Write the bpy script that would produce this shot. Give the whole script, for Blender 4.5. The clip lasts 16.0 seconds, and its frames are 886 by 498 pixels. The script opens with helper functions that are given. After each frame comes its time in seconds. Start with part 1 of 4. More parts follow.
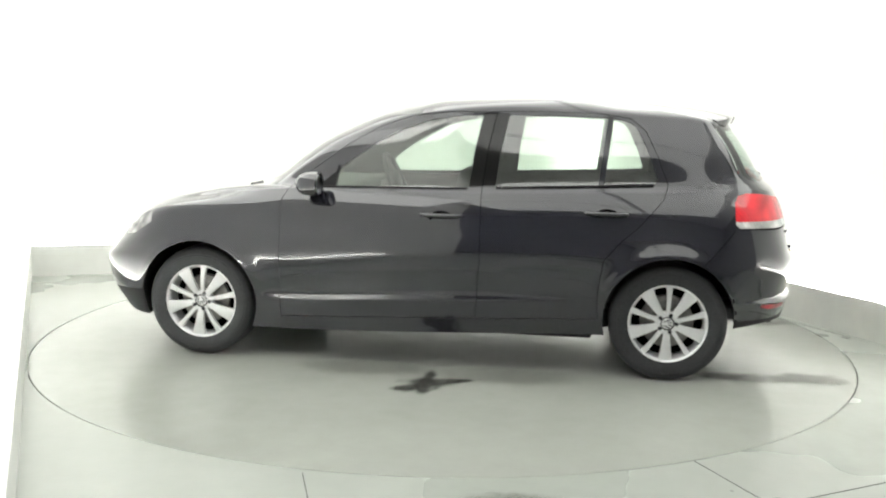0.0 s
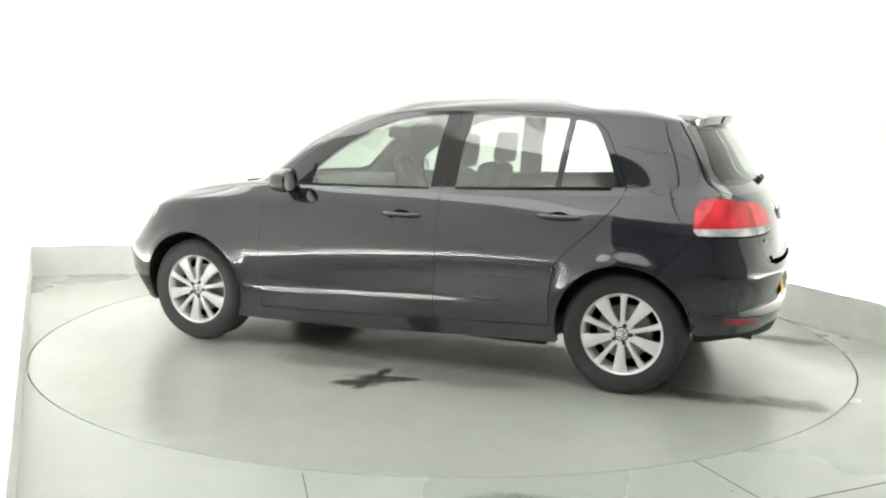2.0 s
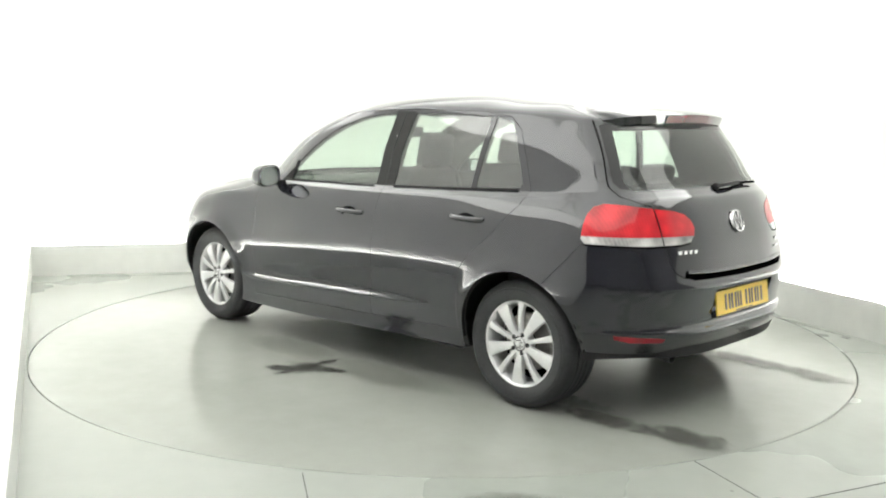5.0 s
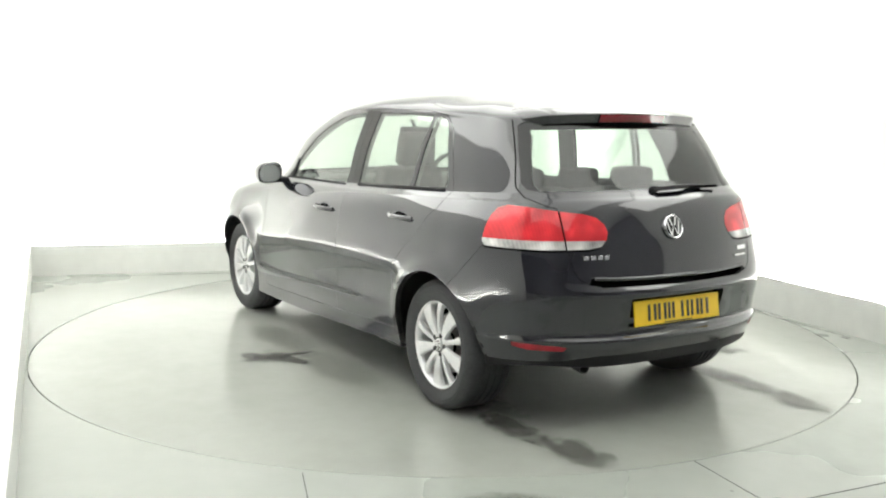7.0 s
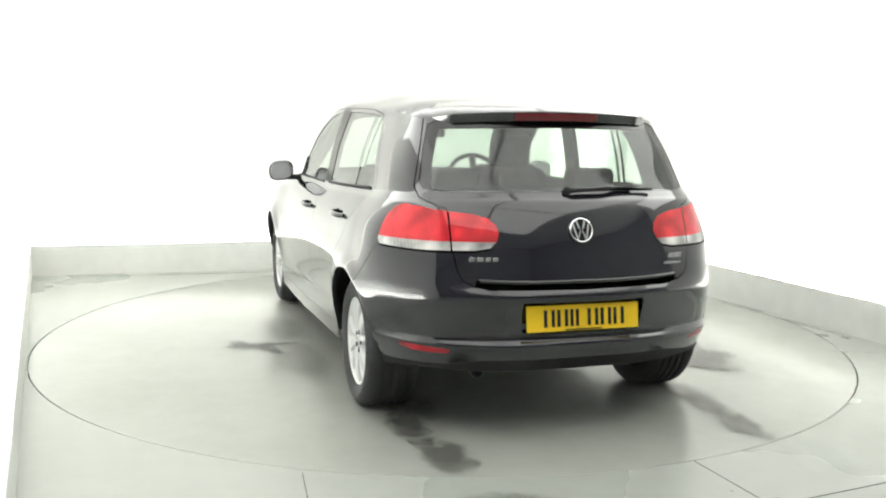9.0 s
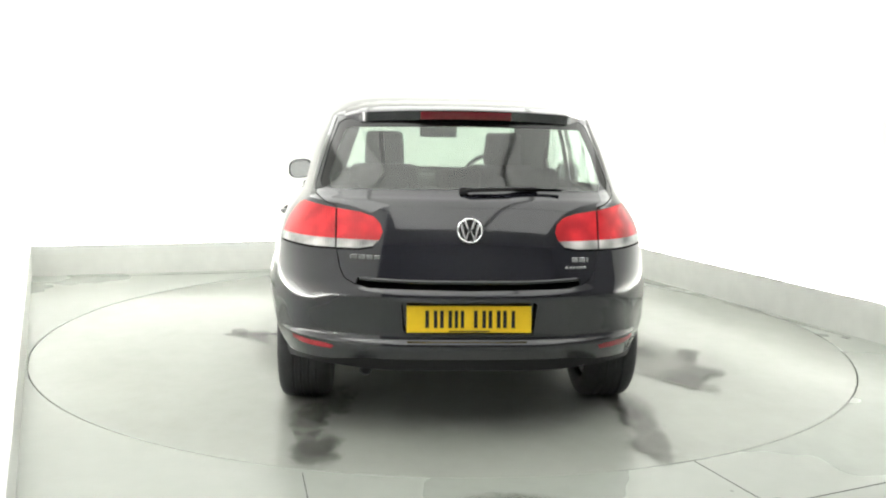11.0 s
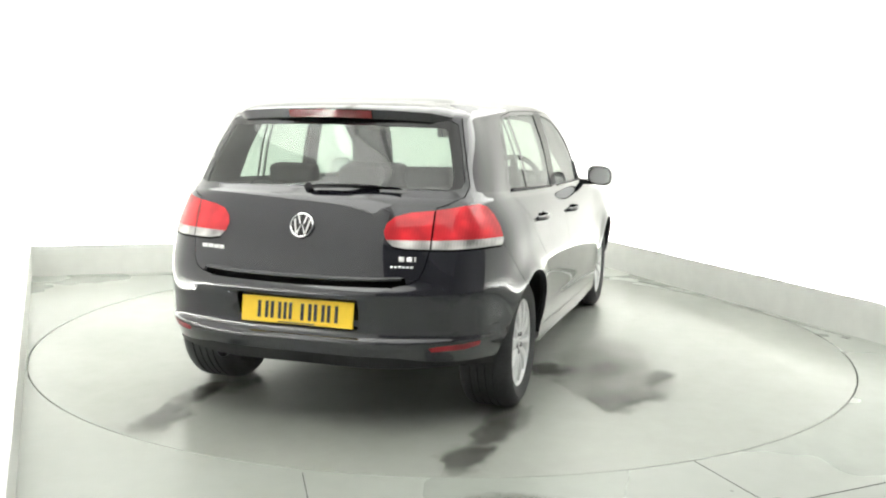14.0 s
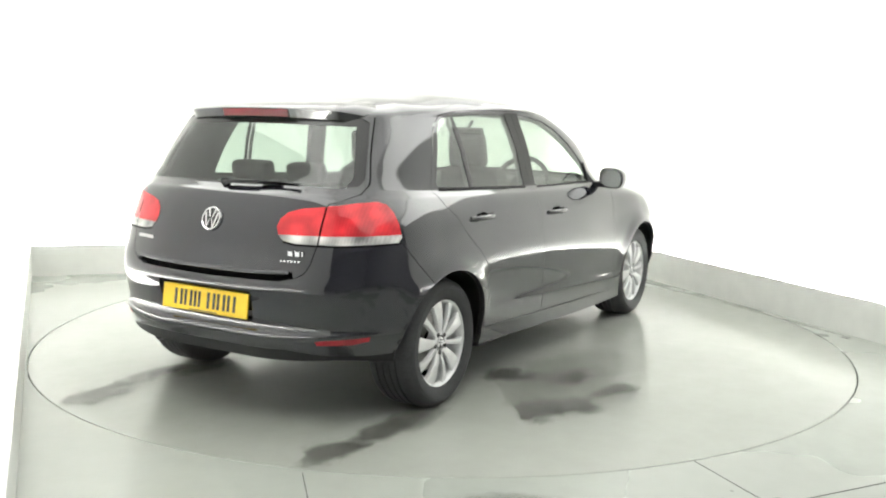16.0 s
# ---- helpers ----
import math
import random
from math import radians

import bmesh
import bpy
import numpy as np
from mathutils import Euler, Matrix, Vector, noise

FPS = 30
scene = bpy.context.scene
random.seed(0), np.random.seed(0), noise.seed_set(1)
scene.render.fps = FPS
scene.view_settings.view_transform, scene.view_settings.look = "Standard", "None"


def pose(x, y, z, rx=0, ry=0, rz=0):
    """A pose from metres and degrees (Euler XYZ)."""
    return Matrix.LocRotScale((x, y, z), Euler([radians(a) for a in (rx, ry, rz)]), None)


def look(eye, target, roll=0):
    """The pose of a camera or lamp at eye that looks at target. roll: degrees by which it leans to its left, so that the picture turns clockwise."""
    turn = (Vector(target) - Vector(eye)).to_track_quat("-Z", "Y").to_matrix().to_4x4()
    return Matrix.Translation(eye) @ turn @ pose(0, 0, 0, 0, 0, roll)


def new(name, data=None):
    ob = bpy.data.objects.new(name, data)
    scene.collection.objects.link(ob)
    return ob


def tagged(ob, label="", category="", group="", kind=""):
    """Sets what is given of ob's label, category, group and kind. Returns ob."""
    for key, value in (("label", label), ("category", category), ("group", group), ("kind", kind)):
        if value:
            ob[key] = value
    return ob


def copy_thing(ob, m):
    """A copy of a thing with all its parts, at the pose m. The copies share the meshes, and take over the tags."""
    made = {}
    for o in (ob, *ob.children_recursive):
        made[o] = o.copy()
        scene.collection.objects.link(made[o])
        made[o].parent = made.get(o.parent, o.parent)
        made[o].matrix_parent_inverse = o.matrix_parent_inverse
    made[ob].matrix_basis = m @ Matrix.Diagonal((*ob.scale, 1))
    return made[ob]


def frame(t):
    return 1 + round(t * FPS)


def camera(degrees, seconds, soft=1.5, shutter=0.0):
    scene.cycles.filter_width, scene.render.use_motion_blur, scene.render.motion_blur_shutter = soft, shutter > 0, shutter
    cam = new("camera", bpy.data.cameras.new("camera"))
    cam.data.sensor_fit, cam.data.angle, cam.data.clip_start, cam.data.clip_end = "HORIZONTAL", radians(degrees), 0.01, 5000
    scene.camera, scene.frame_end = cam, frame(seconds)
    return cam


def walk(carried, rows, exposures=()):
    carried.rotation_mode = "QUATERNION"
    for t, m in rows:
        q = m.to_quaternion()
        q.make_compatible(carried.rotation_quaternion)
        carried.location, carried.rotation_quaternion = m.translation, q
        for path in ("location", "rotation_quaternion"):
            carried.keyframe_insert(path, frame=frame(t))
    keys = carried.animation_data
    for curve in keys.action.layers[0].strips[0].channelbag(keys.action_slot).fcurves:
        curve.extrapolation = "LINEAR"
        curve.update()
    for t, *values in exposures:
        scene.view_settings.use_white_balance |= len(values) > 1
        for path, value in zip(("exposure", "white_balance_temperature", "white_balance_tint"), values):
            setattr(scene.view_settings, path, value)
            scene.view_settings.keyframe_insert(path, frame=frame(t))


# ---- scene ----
# ---- camera: it stands still and looks at the turntable ----
EYE = (0.0, -5.822, 1.372)
cam = camera(50.63, 16.0, soft=2.1)
CAM_POSE = look(EYE, (-0.006, -0.8735, 0.6555), 0.99)
walk(cam, [(0.0, CAM_POSE), (16.0, CAM_POSE)], exposures=[(0.0, -0.24), (16.0, -0.24)])

# ---- light: luminous ceiling panels of a white photo booth ----
world = bpy.data.worlds.new("world")
scene.world = world
world.use_nodes = True
world.node_tree.nodes["Background"].inputs[0].default_value = (1.0, 1.0, 0.98, 1)
world.node_tree.nodes["Background"].inputs[1].default_value = 0.15


# ---- materials ----
def mat(name):
    m = bpy.data.materials.new(name)
    m.use_nodes = True
    nt = m.node_tree
    return m, nt, nt.nodes["Principled BSDF"]


def node(nt, kind, ins=(), **props):
    n = nt.nodes.new(kind)
    for k, v in props.items():
        setattr(n, k, v)
    for k, v in ins:
        if hasattr(v, "is_linked"):
            nt.links.new(v, n.inputs[k])
        else:
            n.inputs[k].default_value = v
    return n


def ramp(nt, fac, stops):
    r = node(nt, "ShaderNodeValToRGB", [(0, fac)])
    el = r.color_ramp.elements
    while len(el) < len(stops):
        el.new(0.5)
    for e, (p, c) in zip(el, stops):
        e.position = p
        e.color = (*c, 1) if len(c) == 3 else c
    return r.outputs[0]


def simple(name, col, rough=0.5, metal=0.0, coat=0.0, grain=0.06, scale=60.0, bump=0.0, spec=0.5):
    """A surface with a fine two-scale variation of colour and roughness."""
    m, nt, b = mat(name)
    tc = node(nt, "ShaderNodeTexCoord")
    at = node(nt, "ShaderNodeVectorMath", [(0, tc.outputs["Object"]), (1, (3.71, 1.37, 0.413))], operation="ADD")
    n1 = node(nt, "ShaderNodeTexNoise", [(0, at.outputs[0]), ("Scale", scale), ("Detail", 4.0)])
    n2 = node(nt, "ShaderNodeTexNoise", [(0, at.outputs[0]), ("Scale", scale * 0.07), ("Detail", 3.0)])
    add = node(nt, "ShaderNodeMath", [(0, n1.outputs[0]), (1, n2.outputs[0])], operation="ADD")
    half = node(nt, "ShaderNodeMath", [(0, add.outputs[0]), (1, 0.5)], operation="MULTIPLY")
    lo = [max(0.0, c * (1 - 2.5 * grain)) for c in col]
    hi = [min(1.0, c * (1 + 2.5 * grain)) for c in col]
    nt.links.new(ramp(nt, half.outputs[0], [(0.3, lo), (0.7, hi)]), b.inputs["Base Color"])
    r = node(nt, "ShaderNodeMapRange", [(0, half.outputs[0]), (3, rough * 0.85), (4, min(1.0, rough * 1.15))])
    nt.links.new(r.outputs[0], b.inputs["Roughness"])
    b.inputs["Metallic"].default_value = metal
    b.inputs["Coat Weight"].default_value = coat
    b.inputs["Coat Roughness"].default_value = 0.03
    b.inputs["Specular IOR Level"].default_value = spec
    if bump:
        bp = node(nt, "ShaderNodeBump", [("Height", n1.outputs[0]), ("Strength", bump), ("Distance", 0.002)])
        nt.links.new(bp.outputs[0], b.inputs["Normal"])
    return m


def glowing(name, col, strength):
    m, nt, b = mat(name)
    b.inputs["Base Color"].default_value = (0.8, 0.8, 0.8, 1)
    b.inputs["Emission Color"].default_value = (*col, 1)
    b.inputs["Emission Strength"].default_value = strength
    return m


def glass(name, tint, rough=0.06, base=0.06, haze=0.05):
    """A thin pane: clear with a tint, glossy at flat angles. A pale diffuse coat paints in hazy reflections."""
    m, nt, b = mat(name)
    nt.nodes.remove(b)
    out = nt.nodes["Material Output"]
    tr = node(nt, "ShaderNodeBsdfTransparent", [(0, (*tint, 1))])
    gl = node(nt, "ShaderNodeBsdfGlossy", [("Color", (1, 1, 1, 1)), ("Roughness", rough)])
    lw = node(nt, "ShaderNodeLayerWeight", [("Blend", 0.5)])
    p5 = node(nt, "ShaderNodeMath", [(0, lw.outputs["Facing"]), (1, 5.0)], operation="POWER")
    fr = node(nt, "ShaderNodeMath", [(0, p5.outputs[0]), (1, 0.9), (2, base)], operation="MULTIPLY_ADD")
    haze_layer = node(nt, "ShaderNodeBsdfDiffuse", [(0, (0.75, 0.77, 0.74, 1))])
    tc = node(nt, "ShaderNodeTexCoord")
    nz = node(nt, "ShaderNodeTexNoise", [(0, tc.outputs["Object"]), ("Scale", 4.0), ("Detail", 4.0)])
    hz = node(nt, "ShaderNodeMath", [(0, nz.outputs[0]), (1, 2 * haze)], operation="MULTIPLY")
    clear = node(nt, "ShaderNodeMixShader", [(0, hz.outputs[0]), (1, tr.outputs[0]), (2, haze_layer.outputs[0])])
    mx = node(nt, "ShaderNodeMixShader", [(0, fr.outputs[0]), (1, clear.outputs[0]), (2, gl.outputs[0])])
    nt.links.new(mx.outputs[0], out.inputs["Surface"])
    return m


def floor_material(name, col, rough):
    """Painted screed: broad damp and dry patches, scuffs and fine grit."""
    m, nt, b = mat(name)
    tc = node(nt, "ShaderNodeTexCoord")
    at = node(nt, "ShaderNodeVectorMath", [(0, tc.outputs["Object"]), (1, (3.71, 1.37, 0.413))], operation="ADD")
    big = node(nt, "ShaderNodeTexNoise", [(0, at.outputs[0]), ("Scale", 0.9), ("Detail", 3.0), ("Roughness", 0.5)])
    mid = node(nt, "ShaderNodeTexNoise", [(0, at.outputs[0]), ("Scale", 7.0), ("Detail", 6.0), ("Roughness", 0.65)])
    fine = node(nt, "ShaderNodeTexNoise", [(0, at.outputs[0]), ("Scale", 160.0), ("Detail", 3.0)])
    k1 = node(nt, "ShaderNodeMath", [(0, big.outputs[0]), (1, 0.26), (2, 0.81)], operation="MULTIPLY_ADD")
    k2 = node(nt, "ShaderNodeMath", [(0, mid.outputs[0]), (1, 0.18), (2, k1.outputs[0])], operation="MULTIPLY_ADD")
    mx = node(nt, "ShaderNodeVectorMath", [(0, tuple(col)), ("Scale", k2.outputs[0])], operation="SCALE")
    nt.links.new(mx.outputs[0], b.inputs["Base Color"])
    rr = node(nt, "ShaderNodeMapRange", [(0, big.outputs[0]), (1, 0.3), (2, 0.7), (3, rough * 0.85), (4, rough * 1.15)])
    nt.links.new(rr.outputs[0], b.inputs["Roughness"])
    bp = node(nt, "ShaderNodeBump", [("Height", fine.outputs[0]), ("Strength", 0.04), ("Distance", 0.001)])
    nt.links.new(bp.outputs[0], b.inputs["Normal"])
    return m


def wet_reflection_material(name, col, rough, dense=1.0, ragged=2.2, scale=5.5):
    """A dark patch on screed, for wet marks and a painted reflection: ragged, thinning towards its rim."""
    m, nt, b = mat(name)
    tc = node(nt, "ShaderNodeTexCoord")
    off = node(nt, "ShaderNodeVectorMath", [(0, tc.outputs["Generated"]), (1, (0.5, 0.5, 0.5))], operation="SUBTRACT")
    flat = node(nt, "ShaderNodeVectorMath", [(0, off.outputs[0]), (1, (2.0, 2.0, 0.0))], operation="MULTIPLY")
    ln = node(nt, "ShaderNodeVectorMath", [(0, flat.outputs[0])], operation="LENGTH")
    n1 = node(nt, "ShaderNodeTexNoise", [(0, tc.outputs["Object"]), ("Scale", scale), ("Detail", 7.0), ("Roughness", 0.6), ("Distortion", 0.6)])
    mixed = node(nt, "ShaderNodeMath", [(0, n1.outputs[0]), (1, ragged), (2, 0.75 - ragged / 2)], operation="MULTIPLY_ADD")
    rim = node(nt, "ShaderNodeMath", [(0, mixed.outputs[0]), (1, ln.outputs["Value"])], operation="SUBTRACT")
    al = node(nt, "ShaderNodeMapRange", [(0, rim.outputs[0]), (1, -0.05), (2, 0.45), (3, 0.0), (4, dense)], interpolation_type="SMOOTHSTEP")
    nt.links.new(al.outputs[0], b.inputs["Alpha"])
    c = ramp(nt, n1.outputs[0], [(0.3, [v * 0.8 for v in col]), (0.7, [v * 1.2 for v in col])])
    nt.links.new(c, b.inputs["Base Color"])
    b.inputs["Roughness"].default_value = rough
    return m


M_SPLASH = wet_reflection_material("splashed_screed", (0.07, 0.07, 0.065), 0.24, 0.85, 1.5, 12.0)
M_TRACK = wet_reflection_material("wet_tyre_track", (0.11, 0.11, 0.10), 0.22, 0.7, 1.3, 8.0)
M_SOAK = wet_reflection_material("drying_wet_screed", (0.09, 0.09, 0.082), 0.22, 0.65, 1.5, 8.5)
M_DAMP = wet_reflection_material("damp_screed", (0.17, 0.17, 0.155), 0.23, 0.45)
# faint damp, with the car's dark reflection on the deck painted in
M_HAZE = wet_reflection_material("half_dry_and_reflection", (0.19, 0.19, 0.17), 0.22, 0.38, 0.65, 3.0)
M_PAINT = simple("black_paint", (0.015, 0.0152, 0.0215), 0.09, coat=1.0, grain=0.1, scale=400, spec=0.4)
M_PAINT.node_tree.nodes["Principled BSDF"].inputs["Coat IOR"].default_value = 1.54
M_GLOSSBLACK = simple("piano_black", (0.008, 0.008, 0.008), 0.12, grain=0.1)
M_GRAINED = simple("grained_black_plastic", (0.014, 0.014, 0.015), 0.5, grain=0.15, scale=300, bump=0.3, spec=0.2)
M_GAP = simple("gap_black", (0.003, 0.003, 0.003), 0.9, grain=0.1, spec=0.0)
M_TYRE = simple("tyre_rubber", (0.025, 0.0255, 0.028), 0.68, grain=0.2, scale=90, bump=0.15)
M_ALLOY = simple("silver_alloy", (0.82, 0.82, 0.83), 0.32, metal=0.4, grain=0.03, scale=120)
M_DARKMETAL = simple("dark_metal", (0.08, 0.08, 0.085), 0.45, metal=0.8, grain=0.15)
M_DISC = simple("brake_disc", (0.32, 0.31, 0.30), 0.4, metal=0.9, grain=0.15)
M_CHROME = simple("chrome", (0.85, 0.85, 0.86), 0.12, metal=1.0, grain=0.02)
M_GLASS = glass("green_tinted_glass", (0.80, 0.90, 0.82), base=0.14, haze=0.06)
M_GLASS_REAR = glass("rear_glass", (0.68, 0.78, 0.71), base=0.07, haze=0.025)
def lens_material(name, deep, light, rough):
    """A moulded lamp lens: fine upright ribs over darker chambers."""
    m, nt, b = mat(name)
    tc = node(nt, "ShaderNodeTexCoord")
    wv = node(nt, "ShaderNodeTexWave", [(0, tc.outputs["Object"]), ("Scale", 28.0), ("Distortion", 0.3)], bands_direction="Y")
    vo = node(nt, "ShaderNodeTexVoronoi", [(0, tc.outputs["Object"]), ("Scale", 13.0)], feature="SMOOTH_F1")
    nz = node(nt, "ShaderNodeTexNoise", [(0, tc.outputs["Object"]), ("Scale", 20.0)])
    a = node(nt, "ShaderNodeMath", [(0, wv.outputs["Fac"]), (1, 0.07)], operation="MULTIPLY")
    c = node(nt, "ShaderNodeMath", [(0, vo.outputs["Distance"]), (1, 0.9), (2, a.outputs[0])], operation="MULTIPLY_ADD")
    d = node(nt, "ShaderNodeMath", [(0, nz.outputs[0]), (1, 0.35), (2, c.outputs[0])], operation="MULTIPLY_ADD")
    nt.links.new(ramp(nt, d.outputs[0], [(0.30, light), (0.85, deep)]), b.inputs["Base Color"])
    b.inputs["Roughness"].default_value = rough
    b.inputs["Coat Weight"].default_value = 1.0
    b.inputs["Coat Roughness"].default_value = 0.03
    b.inputs["Specular IOR Level"].default_value = 0.2
    return m


M_RED = lens_material("red_lens", (0.42, 0.010, 0.018), (0.86, 0.03, 0.045), 0.28)
M_REFLECT = lens_material("reflector_red", (0.20, 0.004, 0.01), (0.45, 0.01, 0.02), 0.3)
M_JOINT = simple("joint_filler", (0.10, 0.10, 0.095), 0.8, grain=0.2, scale=40)
M_MIRROR = simple("mirror_silver", (0.8, 0.81, 0.82), 0.3, metal=1.0, grain=0.02)
M_REDDARK = simple("dark_red_lens", (0.15, 0.005, 0.01), 0.15, coat=0.6, grain=0.05)
M_CLEAR = lens_material("clear_ribbed_lens", (0.16, 0.16, 0.16), (0.92, 0.91, 0.89), 0.3)
M_HEAD = lens_material("headlight_lens", (0.10, 0.10, 0.10), (0.45, 0.45, 0.46), 0.15)
M_PLATE = simple("yellow_plate", (0.90, 0.60, 0.02), 0.4, grain=0.03, scale=30)
M_PLATEBAR = simple("plate_black", (0.012, 0.012, 0.012), 0.4)
M_FABRIC = simple("dark_grey_fabric", (0.032, 0.032, 0.034), 0.9, grain=0.2, scale=250, bump=0.3)
M_TRIM = simple("interior_trim", (0.06, 0.06, 0.06), 0.75, grain=0.12, scale=200)
M_HEADLINER = simple("light_headliner", (0.35, 0.35, 0.33), 0.9, grain=0.05, scale=200)
M_WALL = simple("white_wall_paint", (0.86, 0.86, 0.84), 0.7, grain=0.01, scale=12)
# grey puts the dimness of the unseen hall into its walls
M_HALL = simple("dimmed_hall_grey", (0.36, 0.36, 0.37), 0.8, grain=0.05, scale=5)
M_SKIRT = simple("off_white_skirting", (0.76, 0.765, 0.735), 0.45, grain=0.025, scale=9)
M_CEIL = simple("white_ceiling", (0.8, 0.8, 0.8), 0.8, grain=0.01, scale=10)
M_FLOOR = floor_material("grey_green_screed", (0.345, 0.365, 0.335), 0.28)
M_TABLE = floor_material("turntable_screed", (0.33, 0.342, 0.315), 0.21)
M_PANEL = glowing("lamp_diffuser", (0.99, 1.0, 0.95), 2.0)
M_COVE = glowing("cove_diffuser", (0.99, 1.0, 0.95), 3.2)
M_STRIP = glowing("light_strip", (0.99, 1.0, 0.96), 310.0)


# ---- mesh helpers ----
def mesh_of(name, verts, faces, material, normals=None, smooth=True):
    me = bpy.data.meshes.new(name)
    me.from_pydata([tuple(v) for v in verts], [], [tuple(f) for f in faces])
    me.materials.append(material)
    me.update()
    if smooth:
        me.polygons.foreach_set("use_smooth", [True] * len(me.polygons))
    if normals is not None:
        me.normals_split_custom_set_from_vertices([tuple(n) for n in normals])
    return me


def part(name, bm, material, parent=None, label="", smooth=True, bevel=0.0):
    """Link a bmesh, or (verts, faces), as one mesh object under a thing."""
    if isinstance(bm, tuple):
        me = mesh_of(name, bm[0], bm[1], material, smooth=smooth)
    else:
        me = bpy.data.meshes.new(name)
        bmesh.ops.recalc_face_normals(bm, faces=bm.faces)
        bm.to_mesh(me)
        bm.free()
        me.materials.append(material)
        if smooth:
            me.polygons.foreach_set("use_smooth", [True] * len(me.polygons))
    if smooth and isinstance(bm, bmesh.types.BMesh):
        me.set_sharp_from_angle(angle=radians(38))
    ob = new(name, me)
    if parent:
        ob.parent = parent
    if label:
        tagged(ob, label)
    if bevel:
        mod = ob.modifiers.new("bevel", "BEVEL")
        mod.width, mod.segments, mod.limit_method = bevel, 2, "ANGLE"
    return ob


def box(x0, x1, y0, y1, z0, z1, bm=None, bev=0.0):
    bm = bm or bmesh.new()
    r = bmesh.ops.create_cube(bm, size=1.0)
    for v in r["verts"]:
        v.co = Vector(((x0 + x1) / 2 + v.co.x * (x1 - x0), (y0 + y1) / 2 + v.co.y * (y1 - y0), (z0 + z1) / 2 + v.co.z * (z1 - z0)))
    if bev:
        es = list({e for v in r["verts"] for e in v.link_edges})
        bmesh.ops.bevel(bm, geom=es, offset=bev, segments=3, profile=0.6, affect="EDGES")
    return bm


def prism(outline, depth, bm=None, m=None, bev=0.0):
    """Extrude a flat outline (x, y) by depth along z, then set it by the matrix m."""
    bm = bm or bmesh.new()
    vs = [bm.verts.new((x, y, 0.0)) for x, y in outline]
    f = bm.faces.new(vs)
    r = bmesh.ops.extrude_face_region(bm, geom=[f])
    top = [g for g in r["geom"] if isinstance(g, bmesh.types.BMVert)]
    bmesh.ops.translate(bm, verts=top, vec=(0, 0, depth))
    if bev:
        tf = [g for g in r["geom"] if isinstance(g, bmesh.types.BMFace)]
        es = list({e for q in tf for e in q.edges})
        nb = bmesh.ops.bevel(bm, geom=es, offset=bev, segments=2, profile=0.5, affect="EDGES")
        vs = list({v for v in bm.verts if v.is_valid and (v in vs)} | {v for v in nb["verts"]} | {v for v in top if v.is_valid})
        vs = list(set(vs))
    else:
        vs = vs + top
    if m is not None:
        bmesh.ops.transform(bm, matrix=m, verts=[v for v in vs if v.is_valid])
    return bm


def lathe(profile, n=64, bm=None, m=None, closed=False):
    """Turn a profile of (radius, height) round the z axis."""
    bm = bm or bmesh.new()
    rings = []
    for k in range(n):
        a = 2 * math.pi * k / n
        rings.append([bm.verts.new((r * math.cos(a), r * math.sin(a), z)) for r, z in profile])
    cnt = len(profile)
    for k in range(n):
        p, q = rings[k], rings[(k + 1) % n]
        for i in range(cnt if closed else cnt - 1):
            j = (i + 1) % cnt
            bm.faces.new((p[i], q[i], q[j], p[j]))
    if m is not None:
        bmesh.ops.transform(bm, matrix=m, verts=[v for r in rings for v in r])
    return bm


def tube(points, radius, n=8, bm=None):
    """A round bar along points."""
    bm = bm or bmesh.new()
    pts = [Vector(p) for p in points]
    rings = []
    up = Vector((0.13, 0.21, 0.97))
    for i, p in enumerate(pts):
        d = (pts[min(i + 1, len(pts) - 1)] - pts[max(i - 1, 0)]).normalized()
        a = d.cross(up).normalized()
        b = d.cross(a)
        rings.append([bm.verts.new(p + radius * (math.cos(2 * math.pi * k / n) * a + math.sin(2 * math.pi * k / n) * b)) for k in range(n)])
    for r, s in zip(rings, rings[1:]):
        for k in range(n):
            bm.faces.new((r[k], r[(k + 1) % n], s[(k + 1) % n], s[k]))
    bm.faces.new(rings[0][::-1])
    bm.faces.new(rings[-1])
    return bm


# ---- the booth: floor, walls, skirting, ceiling ----
TABLE_R = 2.42
CORNERS = {"left": (-3.49, 1.75), "back": (1.36, 3.20), "right": (3.86, -2.45)}
CEIL_Z = 3.3


def structure(name, bm, material, label, category, smooth=False):
    ob = part(name, bm, material, None, smooth=smooth)
    return tagged(ob, label, category, kind="structure")


def wall_run(a, b, z0, z1, thick, material, name, label, cat="wall"):
    """A wall from a to b whose inner face is the line ab; its thickness lies on the right hand of ab."""
    d = Vector((b[0] - a[0], b[1] - a[1])).normalized()
    n = Vector((d.y, -d.x)) * thick
    out = [a, b, (b[0] + n.x, b[1] + n.y), (a[0] + n.x, a[1] + n.y)]
    return structure(name, prism(out, z1 - z0, m=pose(0, 0, z0)), material, label, cat)


